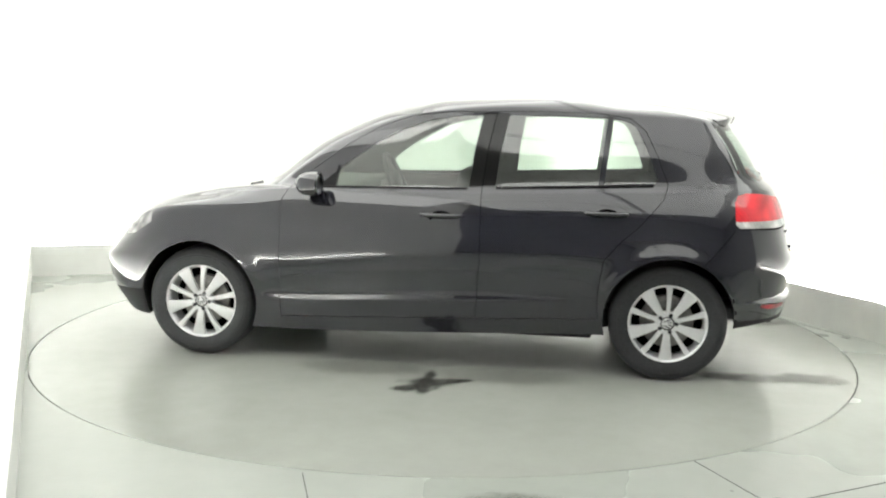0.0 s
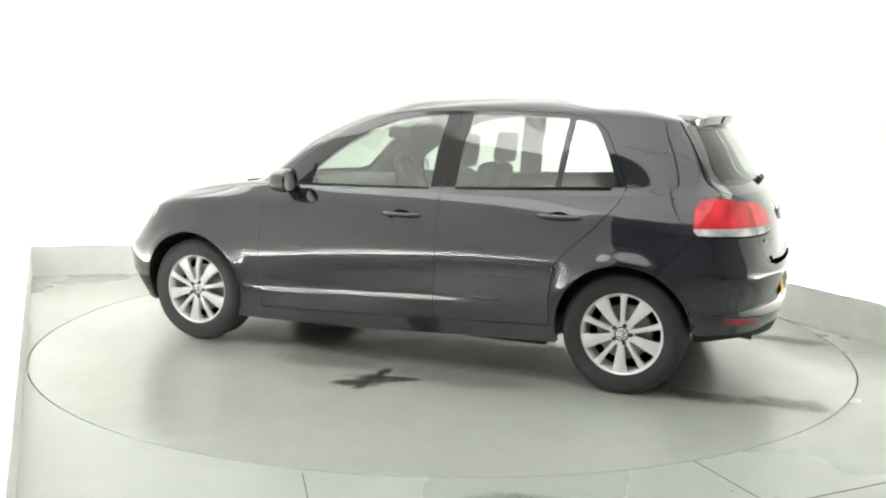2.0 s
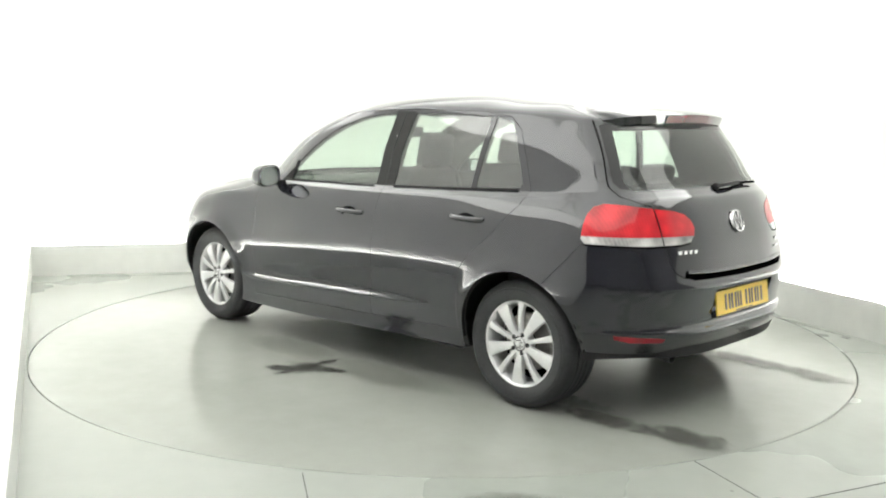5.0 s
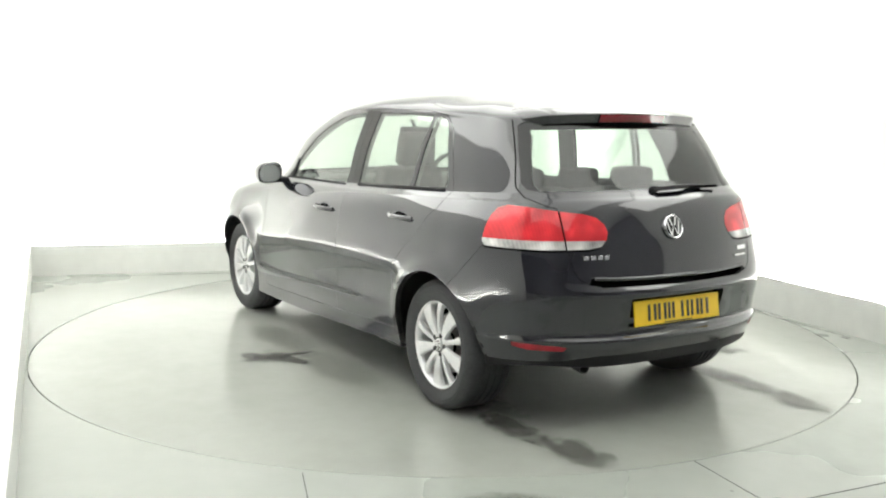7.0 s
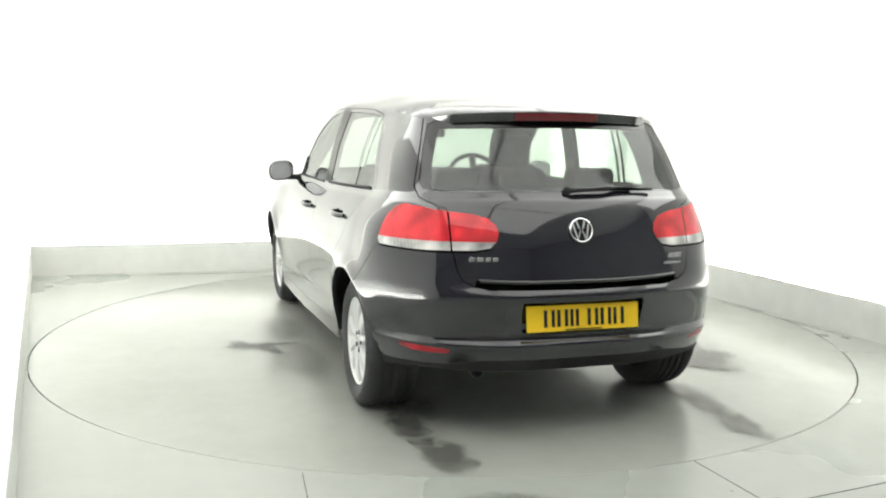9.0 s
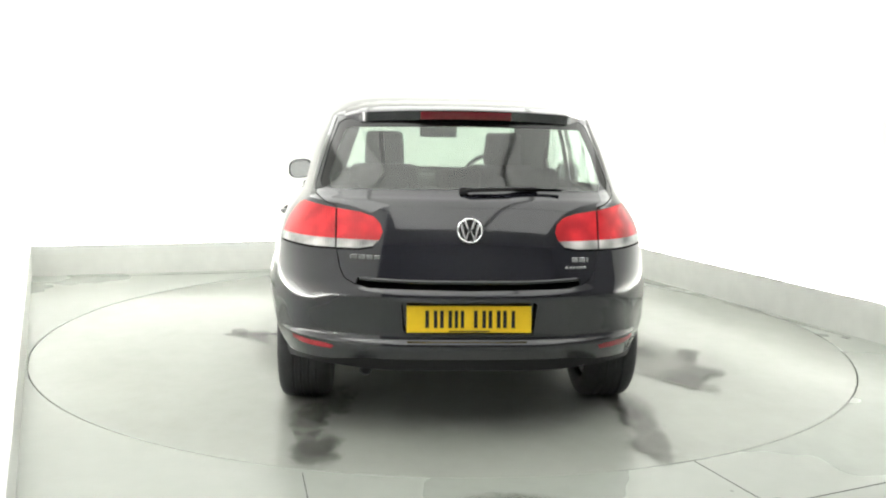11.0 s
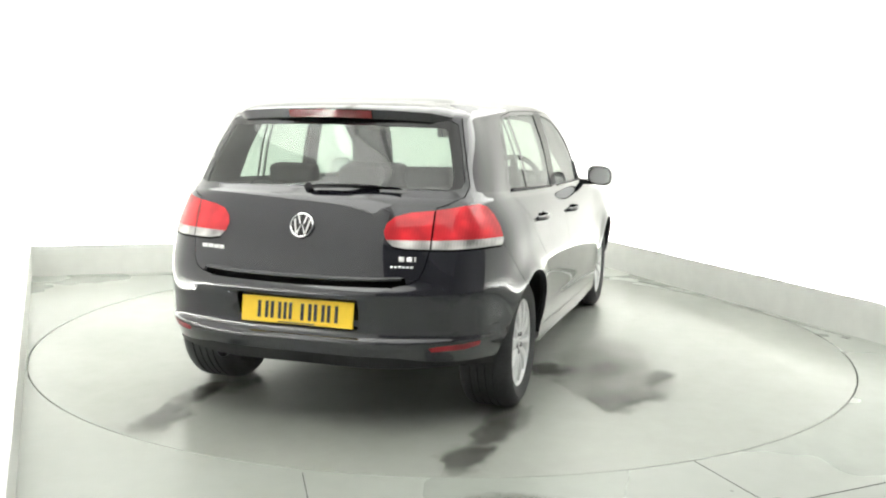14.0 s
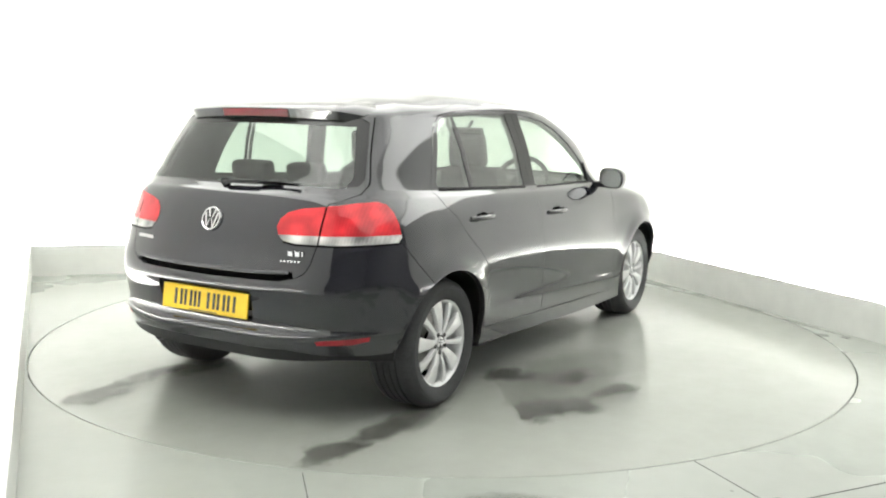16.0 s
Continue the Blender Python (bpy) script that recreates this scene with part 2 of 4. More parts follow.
def patch(x, y, rx, ry, seed, waves=5, turn=0.0):
    """A flat ragged patch just above the ground."""
    rnd = random.Random(seed)
    ph = [(rnd.uniform(0, 6.28), rnd.uniform(0.02, 0.10)) for _ in range(waves)]
    vs = [(0.0, 0.0, 0.0)]
    for k in range(72):
        a = 2 * math.pi * k / 72
        r = 1 + sum(w * math.sin((i + 2) * a + p) for i, (p, w) in enumerate(ph))
        vs.append((rx * r * math.cos(a), ry * r * math.sin(a), 0.0))
    c, s_ = math.cos(radians(turn)), math.sin(radians(turn))
    vs = [(x + c * p - s_ * q, y + s_ * p + c * q, 0.0025) for p, q, _ in vs]
    return vs, [(0, 1 + k, 1 + (k + 1) % 72) for k in range(72)]


def make_booth():
    # floor with a round pit in which the turntable lies
    bm = bmesh.new()
    n = 180
    inner = [bm.verts.new(((TABLE_R + 0.004) * math.cos(2 * math.pi * k / n), (TABLE_R + 0.004) * math.sin(2 * math.pi * k / n), 0)) for k in range(n)]
    low = [bm.verts.new((v.co.x, v.co.y, -0.06)) for v in inner]
    outer = []
    for k in range(n):
        a = 2 * math.pi * k / n
        c, s = math.cos(a), math.sin(a)
        q = 9.0 / max(abs(c), abs(s))
        outer.append(bm.verts.new((q * c, q * s, 0)))
    for k in range(n):
        j = (k + 1) % n
        bm.faces.new((inner[k], outer[k], outer[j], inner[j]))
        bm.faces.new((low[k], inner[k], inner[j], low[j]))
    bm.faces.new(low)
    fl = structure("floor", bm, M_FLOOR, "grey-green painted screed floor, glossy and scuffed", "floor")
    # saw-cut joints in the floor
    for a, b in (((-0.527, -2.40), (-0.40, -2.95)), ((1.025, -2.20), (1.19, -2.62)), ((1.21, -2.62), (2.9, -1.84)), ((1.62, 2.02), (2.02, 1.27)), ((2.10, 1.10), (2.60, 0.02)), ((-0.3, 2.42), (-2.9, 1.72))):
        d = Vector((b[0] - a[0], b[1] - a[1], 0))
        w = Vector((-d.y, d.x, 0)).normalized() * 0.002
        A, B = Vector((*a, 0.0)), Vector((*b, 0.0))
        part("joint", prism([(A - w).xy, (B - w).xy, (B + w).xy, (A + w).xy], 0.0015), M_JOINT, fl, smooth=False)
    part("stain", patch(0.30, -2.62, 0.30, 0.10, 4, 3), M_DAMP, fl, "brown-grey stain", smooth=False)
    part("scuff", patch(2.56, 0.0, 0.065, 0.012, 7, 4, -57), M_SPLASH, fl, "dark rubber scuff", smooth=False)
    L, B, R = CORNERS["left"], CORNERS["back"], CORNERS["right"]
    jl = (-0.96, -4.20)
    wall_run(B, L, 0, CEIL_Z, 0.2, M_WALL, "wall_back", "white back wall of a photo booth")
    wall_run(R, B, 0, CEIL_Z, 0.2, M_WALL, "wall_right", "white side wall of a photo booth")
    wall_run(L, jl, 0, CEIL_Z, 0.3, M_WALL, "wall_left", "white side wall that ends beside the camera")
    # the unseen rest of the hall, beside and behind the camera, added to close the room and darken reflections
    wall_run((-1.2, -4.22), (-4.5, -4.22), 0, CEIL_Z, 0.2, M_HALL, "wall_return", "unseen return wall, grey to look dim")
    wall_run((-4.5, -8.0), (-4.5, -4.22), 0, CEIL_Z, -0.2, M_HALL, "wall_hall_left", "unseen hall wall, grey to look dim")
    wall_run((4.5, -8.0), (-4.5, -8.0), 0, CEIL_Z, -0.2, M_HALL, "wall_hall_rear", "unseen hall wall, grey to look dim")
    wall_run((4.5, -8.0), (4.5, -2.45), 0, CEIL_Z, 0.2, M_HALL, "wall_hall_right", "unseen hall wall, grey to look dim")
    wall_run((4.5, -2.45), R, 0, CEIL_Z, 0.2, M_WALL, "wall_jamb", "unseen white wall stub that closes the hall")
    structure("ceiling", box(-5, 5, -8.4, 4, CEIL_Z, CEIL_Z + 0.15), M_CEIL, "white ceiling", "ceiling")
    # skirting boards that stand free of the walls, with a strip light in the trough behind each
    for a, b, nm in ((B, L, "baseboard_back"), (R, B, "baseboard_right"), (L, jl, "baseboard_left")):
        d = Vector((b[0] - a[0], b[1] - a[1])).normalized()
        k = Vector((-d.y, d.x))
        at = lambda p, o, e: (p[0] + k.x * o + d.x * e, p[1] + k.y * o + d.y * e)
        wall_run(at(a, 0.10, 0.07), at(b, 0.10, -0.07), 0, SKIRT_H, 0.02, M_SKIRT, nm, "off-white painted skirting along the wall", "baseboard")
        e = new("strip_light")
        end = -0.9 if nm == "baseboard_left" else -0.12
        p0, p1 = at(a, 0.015, 0.12), at(b, 0.015, end)
        q0, q1 = at(a, 0.065, 0.12), at(b, 0.065, end)
        part("housing", prism([p0, p1, q1, q0], 0.13), M_WALL, e, smooth=False)
        p0, p1 = at(a, 0.02, 0.14), at(b, 0.02, end - 0.02)
        q0, q1 = at(a, 0.06, 0.14), at(b, 0.06, end - 0.02)
        part("diffuser", prism([p0, p1, q1, q0], 0.02, m=pose(0, 0, 0.131)), M_STRIP, e, smooth=False)
        if end < -0.5:
            part("cover", prism([at(b, 0.005, end - 0.02), at(b, 0.005, -0.08), at(b, 0.078, -0.08), at(b, 0.078, end - 0.02)], 0.02, m=pose(0, 0, SKIRT_H - 0.021)), M_WALL, e, smooth=False)
        tagged(e, "white strip light in the trough behind the skirting", "strip light", "strip lights")


SKIRT_H = 0.25
make_booth()


def make_coving():
    """Slanting luminous panels along the top of the two side walls."""
    for a, b in ((CORNERS["right"], CORNERS["back"]), (CORNERS["left"], (-0.96, -4.20))):
        d = Vector((b[0] - a[0], b[1] - a[1])).normalized()
        k = Vector((-d.y, d.x))
        at = lambda p, o, e, z: Vector((p[0] + k.x * o + d.x * e, p[1] + k.y * o + d.y * e, z))
        e = new("cove_light")
        bm = bmesh.new()
        lo0, lo1, hi0, hi1 = at(a, 0.02, 0.5, 2.62), at(b, 0.02, -0.7, 2.62), at(a, 0.55, 0.5, 3.22), at(b, 0.55, -0.7, 3.22)
        n = (k.to_3d() * 0.74 - Vector((0, 0, 0.67))) * 0.015
        vs = [bm.verts.new(p + q) for q in (Vector((0, 0, 0)), n) for p in (lo0, lo1, hi1, hi0)]
        bm.faces.new(vs[:4]), bm.faces.new(vs[4:])
        for i in range(4):
            bm.faces.new((vs[i], vs[(i + 1) % 4], vs[4 + (i + 1) % 4], vs[4 + i]))
        part("diffuser", bm, M_COVE, e, smooth=False)
        part("trim", tube([lo0 + n, lo1 + n], 0.02, 8), M_WALL, e)
        part("trim", tube([hi0 + n, hi1 + n], 0.02, 8), M_WALL, e)
        tagged(e, "slanting luminous panel between side wall and ceiling", "cove light", "cove lights")


make_coving()


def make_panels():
    """Rows of luminous ceiling panels over the turntable; the row at y -4.35 is added to brighten the floor in front.
    """
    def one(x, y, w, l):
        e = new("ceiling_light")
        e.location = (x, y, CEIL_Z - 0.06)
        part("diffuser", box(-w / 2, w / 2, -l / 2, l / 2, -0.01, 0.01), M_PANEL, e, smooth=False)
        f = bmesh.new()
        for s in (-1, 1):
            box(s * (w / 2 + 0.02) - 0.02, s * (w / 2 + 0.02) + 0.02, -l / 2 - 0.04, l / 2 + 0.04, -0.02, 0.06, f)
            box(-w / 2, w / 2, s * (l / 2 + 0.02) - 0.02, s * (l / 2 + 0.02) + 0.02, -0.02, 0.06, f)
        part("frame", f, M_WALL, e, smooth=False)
        return tagged(e, "unseen white-framed luminous ceiling panel", "ceiling light", "ceiling panels")
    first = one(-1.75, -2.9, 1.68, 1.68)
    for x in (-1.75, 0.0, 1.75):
        # y -4.35: unseen lamps added to brighten the floor towards the camera
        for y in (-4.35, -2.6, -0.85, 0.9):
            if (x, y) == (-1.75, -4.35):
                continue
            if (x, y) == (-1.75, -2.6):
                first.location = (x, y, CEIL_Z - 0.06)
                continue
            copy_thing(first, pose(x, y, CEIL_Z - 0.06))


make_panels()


# ---- turntable ----
def make_turntable():
    e = new("turntable")
    prof = [(0.0, 0.0), (0.6, 0.0), (1.2, 0.0), (1.8, 0.0), (TABLE_R - 0.005, 0.0), (TABLE_R - 0.002, -0.003), (TABLE_R - 0.002, -0.05)]
    part("deck", lathe(prof, 180), M_TABLE, e, "grey-green painted screed disc", smooth=False)
    # wet marks that the car brought in; the broad faint ones also paint its dark reflection
    for k, (x, y, rx, ry, turn, m) in enumerate((
            (-.09, 1.17, .17, .14, 20, M_SPLASH), (-.02, 1.27, .17, .05, 45, M_SPLASH), (-.23, 1.10, .18, .045, 22, M_SPLASH), (-.09, 1.04, .13, .05, 88, M_SPLASH), (-.10, 1.29, .13, .05, 95, M_SPLASH),
            (-1.78, .70, .40, .105, 9, M_TRACK), (-2.12, .665, .27, .15, 8, M_TRACK), (-1.5, .62, .30, .17, 0, M_DAMP),
            (-1.76, -.785, .40, .10, 2, M_TRACK), (-2.06, -.755, .26, .145, 5, M_TRACK), (-1.5, -.80, .30, .15, 0, M_DAMP),
            (-.68, -.82, .24, .17, 25, M_SOAK), (-1.14, -1.22, .34, .11, 32, M_SOAK), (-.96, -1.33, .22, .13, 40, M_SOAK), (-.63, -1.38, .26, .07, -22, M_SOAK), (-.55, -1.13, .27, .10, 5, M_SOAK),
            (-.35, -1.05, .75, .34, 8, M_HAZE), (-.5, .97, .6, .22, 0, M_HAZE), (.25, .95, .5, .2, 8, M_HAZE), (-.75, -1.18, .7, .36, 30, M_HAZE))):
        part("wet_reflection_mark", patch(x, y, rx, ry, 11 + k, 5, turn), m, e, "dark patch for wet screed and the car's reflection", smooth=False).location = (0, 0, 0.0005 * k)
    return tagged(e, "round grey-green turntable set flush in the floor", "turntable")


turntable = make_turntable()

# ---- car body surface ----
# Lines round the body from the middle of the nose, along the side, to the middle of the tail (x forward, y left, z up).
RINGS = [
    [(1.93, 0, 0.21), (1.89, 0.45, 0.21), (1.76, 0.66, 0.21), (1.62, 0.78, 0.21), (1.289, 0.835, 0.19), (0.8, 0.832, 0.178), (0.3, 0.836, 0.186), (-0.3, 0.836, 0.208), (-0.8, 0.835, 0.228), (-1.289, 0.83, 0.24), (-1.58, 0.79, 0.28), (-1.81, 0.665, 0.31), (-1.935, 0.4, 0.3), (-1.963, 0, 0.3)],
    [(2.02, 0, 0.36), (1.98, 0.45, 0.36), (1.84, 0.69, 0.36), (1.62, 0.83, 0.36), (1.289, 0.856, 0.36), (0.8, 0.856, 0.34), (0.3, 0.862, 0.358), (-0.3, 0.864, 0.382), (-0.8, 0.860, 0.398), (-1.289, 0.858, 0.39), (-1.6, 0.822, 0.405), (-1.84, 0.686, 0.42), (-1.97, 0.4, 0.415), (-1.998, 0, 0.415)],
    [(2.03, 0, 0.42), (1.99, 0.45, 0.42), (1.86, 0.69, 0.42), (1.62, 0.836, 0.43), (1.289, 0.868, 0.44), (0.8, 0.854, 0.383), (0.3, 0.8595, 0.402), (-0.3, 0.862, 0.427), (-0.8, 0.862, 0.442), (-1.289, 0.867, 0.46), (-1.6, 0.825, 0.445), (-1.832, 0.686, 0.445), (-1.952, 0.4, 0.44), (-1.98, 0, 0.44)],
    [(2.05, 0, 0.5), (2.01, 0.45, 0.5), (1.87, 0.69, 0.53), (1.62, 0.838, 0.56), (1.289, 0.876, 0.62), (0.8, 0.868, 0.575), (0.3, 0.875, 0.615), (-0.3, 0.878, 0.645), (-0.8, 0.878, 0.65), (-1.289, 0.877, 0.63), (-1.61, 0.836, 0.6), (-1.853, 0.688, 0.58), (-1.974, 0.4, 0.575), (-2.002, 0, 0.575)],
    [(2.035, 0, 0.54), (1.98, 0.45, 0.54), (1.84, 0.68, 0.58), (1.61, 0.832, 0.615), (1.289, 0.87, 0.68), (0.8, 0.862, 0.6375), (0.3, 0.869, 0.675), (-0.3, 0.872, 0.7025), (-0.8, 0.872, 0.7075), (-1.289, 0.87, 0.6875), (-1.612, 0.833, 0.655), (-1.853, 0.688, 0.635), (-1.984, 0.4, 0.628), (-2.012, 0, 0.625)],
    [(2.02, 0, 0.58), (1.95, 0.45, 0.58), (1.815, 0.665, 0.63), (1.6, 0.826, 0.67), (1.289, 0.858, 0.74), (0.8, 0.85, 0.7), (0.3, 0.857, 0.735), (-0.3, 0.86, 0.76), (-0.8, 0.86, 0.765), (-1.289, 0.857, 0.745), (-1.61, 0.828, 0.72), (-1.85, 0.682, 0.69), (-1.96, 0.4, 0.668), (-1.987, 0, 0.662)],
    [(1.95, 0, 0.66), (1.885, 0.45, 0.68), (1.75, 0.615, 0.75), (1.56, 0.775, 0.8), (1.289, 0.826, 0.84), (0.8, 0.828, 0.86), (0.3, 0.834, 0.865), (-0.3, 0.838, 0.87), (-0.8, 0.838, 0.88), (-1.289, 0.828, 0.89), (-1.6, 0.785, 0.89), (-1.8, 0.655, 0.87), (-1.91, 0.4, 0.86), (-1.94, 0, 0.86)],
    [(1.85, 0, 0.745), (1.79, 0.4, 0.76), (1.67, 0.555, 0.825), (1.48, 0.69, 0.865), (1.2, 0.735, 0.905), (0.82, 0.779, 0.94), (0.3, 0.799, 0.94), (-0.3, 0.804, 0.95), (-0.8, 0.8, 0.965), (-1.25, 0.774, 0.98), (-1.55, 0.74, 0.985), (-1.747, 0.643, 0.99), (-1.845, 0.4, 1), (-1.875, 0, 1)],
    [(1.035, 0, 0.978), (1.01, 0.36, 0.972), (0.97, 0.56, 0.965), (0.9, 0.672, 0.965), (0.81, 0.722, 0.965), (0.66, 0.764, 0.97), (0.3, 0.768, 0.975), (-0.3, 0.772, 0.985), (-0.8, 0.767, 1), (-1.22, 0.738, 1.015), (-1.5, 0.715, 1.03), (-1.69, 0.635, 1.04), (-1.79, 0.41, 1.045), (-1.82, 0, 1.045)],
    [(0.275, 0, 1.395), (0.25, 0.38, 1.388), (0.20, 0.545, 1.374), (0.13, 0.62, 1.369), (0.02, 0.648, 1.382), (-0.15, 0.66, 1.398), (-0.3, 0.665, 1.403), (-0.5, 0.652, 1.406), (-0.8, 0.645, 1.392), (-1.05, 0.633, 1.385), (-1.3, 0.604, 1.37), (-1.48, 0.571, 1.355), (-1.58, 0.364, 1.36), (-1.61, 0, 1.365)],
    [(0.12, 0, 1.43), (0.10, 0.3, 1.429), (0.05, 0.44, 1.424), (0.01, 0.485, 1.43), (-0.06, 0.51, 1.437), (-0.2, 0.525, 1.445), (-0.35, 0.53, 1.451), (-0.5, 0.53, 1.456), (-0.8, 0.525, 1.455), (-1.03, 0.50, 1.439), (-1.25, 0.495, 1.424), (-1.38, 0.45, 1.408), (-1.45, 0.28, 1.404), (-1.47, 0, 1.404)],
    [(-0.02, 0, 1.44), (-0.03, 0, 1.44), (-0.05, 0, 1.441), (-0.08, 0, 1.443), (-0.14, 0, 1.446), (-0.25, 0, 1.456), (-0.38, 0, 1.462), (-0.5, 0, 1.466), (-0.75, 0, 1.465), (-0.95, 0, 1.456), (-1.12, 0, 1.451), (-1.2, 0, 1.444), (-1.25, 0, 1.436), (-1.26, 0, 1.436)],
]


def spline(p, n_seg):
    """Centripetal-like Catmull-Rom through the rows of p along axis 0."""
    p = np.asarray(p, float)
    a = 2 * p[:1] - p[1:2]
    b = 2 * p[-1:] - p[-2:-1]
    q = np.concatenate([a, p, b])
    out = []
    for i in range(1, len(q) - 2):
        p0, p1, p2, p3 = q[i - 1], q[i], q[i + 1], q[i + 2]
        d0 = np.sqrt(np.linalg.norm(p1 - p0, axis=-1, keepdims=True)) + 1e-6
        d1 = np.sqrt(np.linalg.norm(p2 - p1, axis=-1, keepdims=True)) + 1e-6
        d2 = np.sqrt(np.linalg.norm(p3 - p2, axis=-1, keepdims=True)) + 1e-6
        m1 = ((p1 - p0) / d0 - (p2 - p0) / (d0 + d1) + (p2 - p1) / d1) * d1
        m2 = ((p2 - p1) / d1 - (p3 - p1) / (d1 + d2) + (p3 - p2) / d2) * d1
        for k in range(n_seg[i - 1]):
            t = k / n_seg[i - 1]
            out.append((2 * t**3 - 3 * t**2 + 1) * p1 + (t**3 - 2 * t**2 + t) * m1 + (-2 * t**3 + 3 * t**2) * p2 + (t**3 - t**2) * m2)
    out.append(q[-2])
    return np.array(out)


def body_grid():
    R = np.array(RINGS)
    # mirror about the middle so that the lines cross it squarely, then keep one half
    rows = []
    for r in R:
        mir = r * np.array([1, -1, 1])
        full = np.concatenate([mir[2:0:-1], r, mir[-2:-4:-1]])
        rows.append(full)
    R2 = np.array(rows)
    seg = [1, 1] + [12, 10, 12, 22, 24, 14, 16, 16, 24, 24, 14, 12, 12] + [1, 1]
    cols = spline(R2.transpose(1, 0, 2), seg)          # stations x rings
    cols = cols[2:-2]
    cols[0, :, 1] = 0
    cols[-1, :, 1] = 0
    rings = cols.transpose(1, 0, 2)                     # rings x stations
    # crisper bends at the belt and at the roof edge
    belt, roof = 8, 9
    lerp = lambda a, b, t: a + (b - a) * t
    mid = lerp(rings[belt], rings[roof], 0.5)
    cen = np.array([-.45, 0, 1.0])
    out = mid - cen
    out[:, 0] *= 0.35
    out[:, 2] = 0.35 * np.abs(out[:, 1]) + 0.35 * np.clip(mid[:, 0] - 0.3, 0, 1)
    out /= np.linalg.norm(out, axis=1, keepdims=True)
    hood = lerp(rings[7], rings[8], 0.5)
    lift = np.clip((hood[:, 0] - 0.85) / 0.5, 0, 1)[:, None] * np.array([0.0, 0, 0.022])
    rise = 0.04 * np.clip((mid[:, :1] - 0.1) / 0.3, 0, 1) * np.clip(mid[:, 1:2] / 0.5, 0, 1) * np.array([0.0, 0, 1])
    stack = list(rings[:8]) + [hood + lift, lerp(rings[7], rings[8], 0.9) + lift * 0.3, rings[8], lerp(rings[8], rings[9], 0.08), mid + out * (0.012 + 0.008 * np.clip((mid[:, :1] - 0.1) / 0.4, 0, 1)) + rise, lerp(rings[8], rings[9], 0.93) + rise * 0.35 + out * (0.002 + 0.003 * np.clip((mid[:, :1] - 0.1) / 0.4, 0, 1))] + list(rings[9:])
    stack = np.array(stack)
    nseg = [7, 5, 9, 6, 6, 8, 7, 4, 4, 2, 2, 12, 12, 2, 5, 8]
    return spline(stack, nseg)                          # levels x stations


def grid_normals(G):
    du = np.gradient(G, axis=1)
    dv = np.gradient(G, axis=0)
    # tangent along the stations is square to the middle plane at both ends
    for i in (0, -1):
        du[:, i] = [0, 1 if i == 0 else -1, 0]
    n = np.cross(du, dv)
    n /= np.linalg.norm(n, axis=2, keepdims=True) + 1e-9
    return n


GRID = body_grid()
WHEELS = [(1.275, 0.305), (-1.289, 0.305)]
ARCH_R = 0.338
ARCHES = [(1.275, 0.319), (-1.289, 0.319)]
# flared wheel arches
for cx, cz in ARCHES:
    reach = np.hypot(GRID[..., 0] - cx, GRID[..., 2] - cz) - ARCH_R
    swell = 0.017 * np.exp(-(np.clip(reach, 0, None) / 0.05) ** 2) * np.clip((GRID[..., 1] - 0.6) / 0.15, 0, 1) * np.clip((GRID[..., 2] - 0.33) / 0.17, 0, 1)
    GRID[..., 1] += swell
GRID[-1, :, 1] = 0


def ease(v, lo, hi):
    t = np.clip((v - lo) / (hi - lo), 0, 1)
    return t * t * (3 - 2 * t)


# fair the rear pillar and the flank behind the rear wheel, which are broad and free of creases
X0, Z0 = GRID[..., 0].copy(), GRID[..., 2].copy()
FAIR = ease(-X0, 1.12, 1.28) * ease(Z0, 1.03, 1.10) * ease(-Z0, -1.37, -1.31) + ease(-X0, 1.40, 1.52) * ease(X0, -1.90, -1.78) * ease(Z0, 0.46, 0.52) * ease(-Z0, -0.80, -0.72)
FAIR = np.clip(FAIR, 0, 1)[..., None]
for _ in range(34):
    mean4 = GRID.copy()
    mean4[1:-1, 1:-1] = (GRID[:-2, 1:-1] + GRID[2:, 1:-1] + GRID[1:-1, :-2] + GRID[1:-1, 2:]) / 4
    GRID += 0.6 * FAIR * (mean4 - GRID)
NORM = grid_normals(GRID)
NORM[-1] = (0, 0, 1)


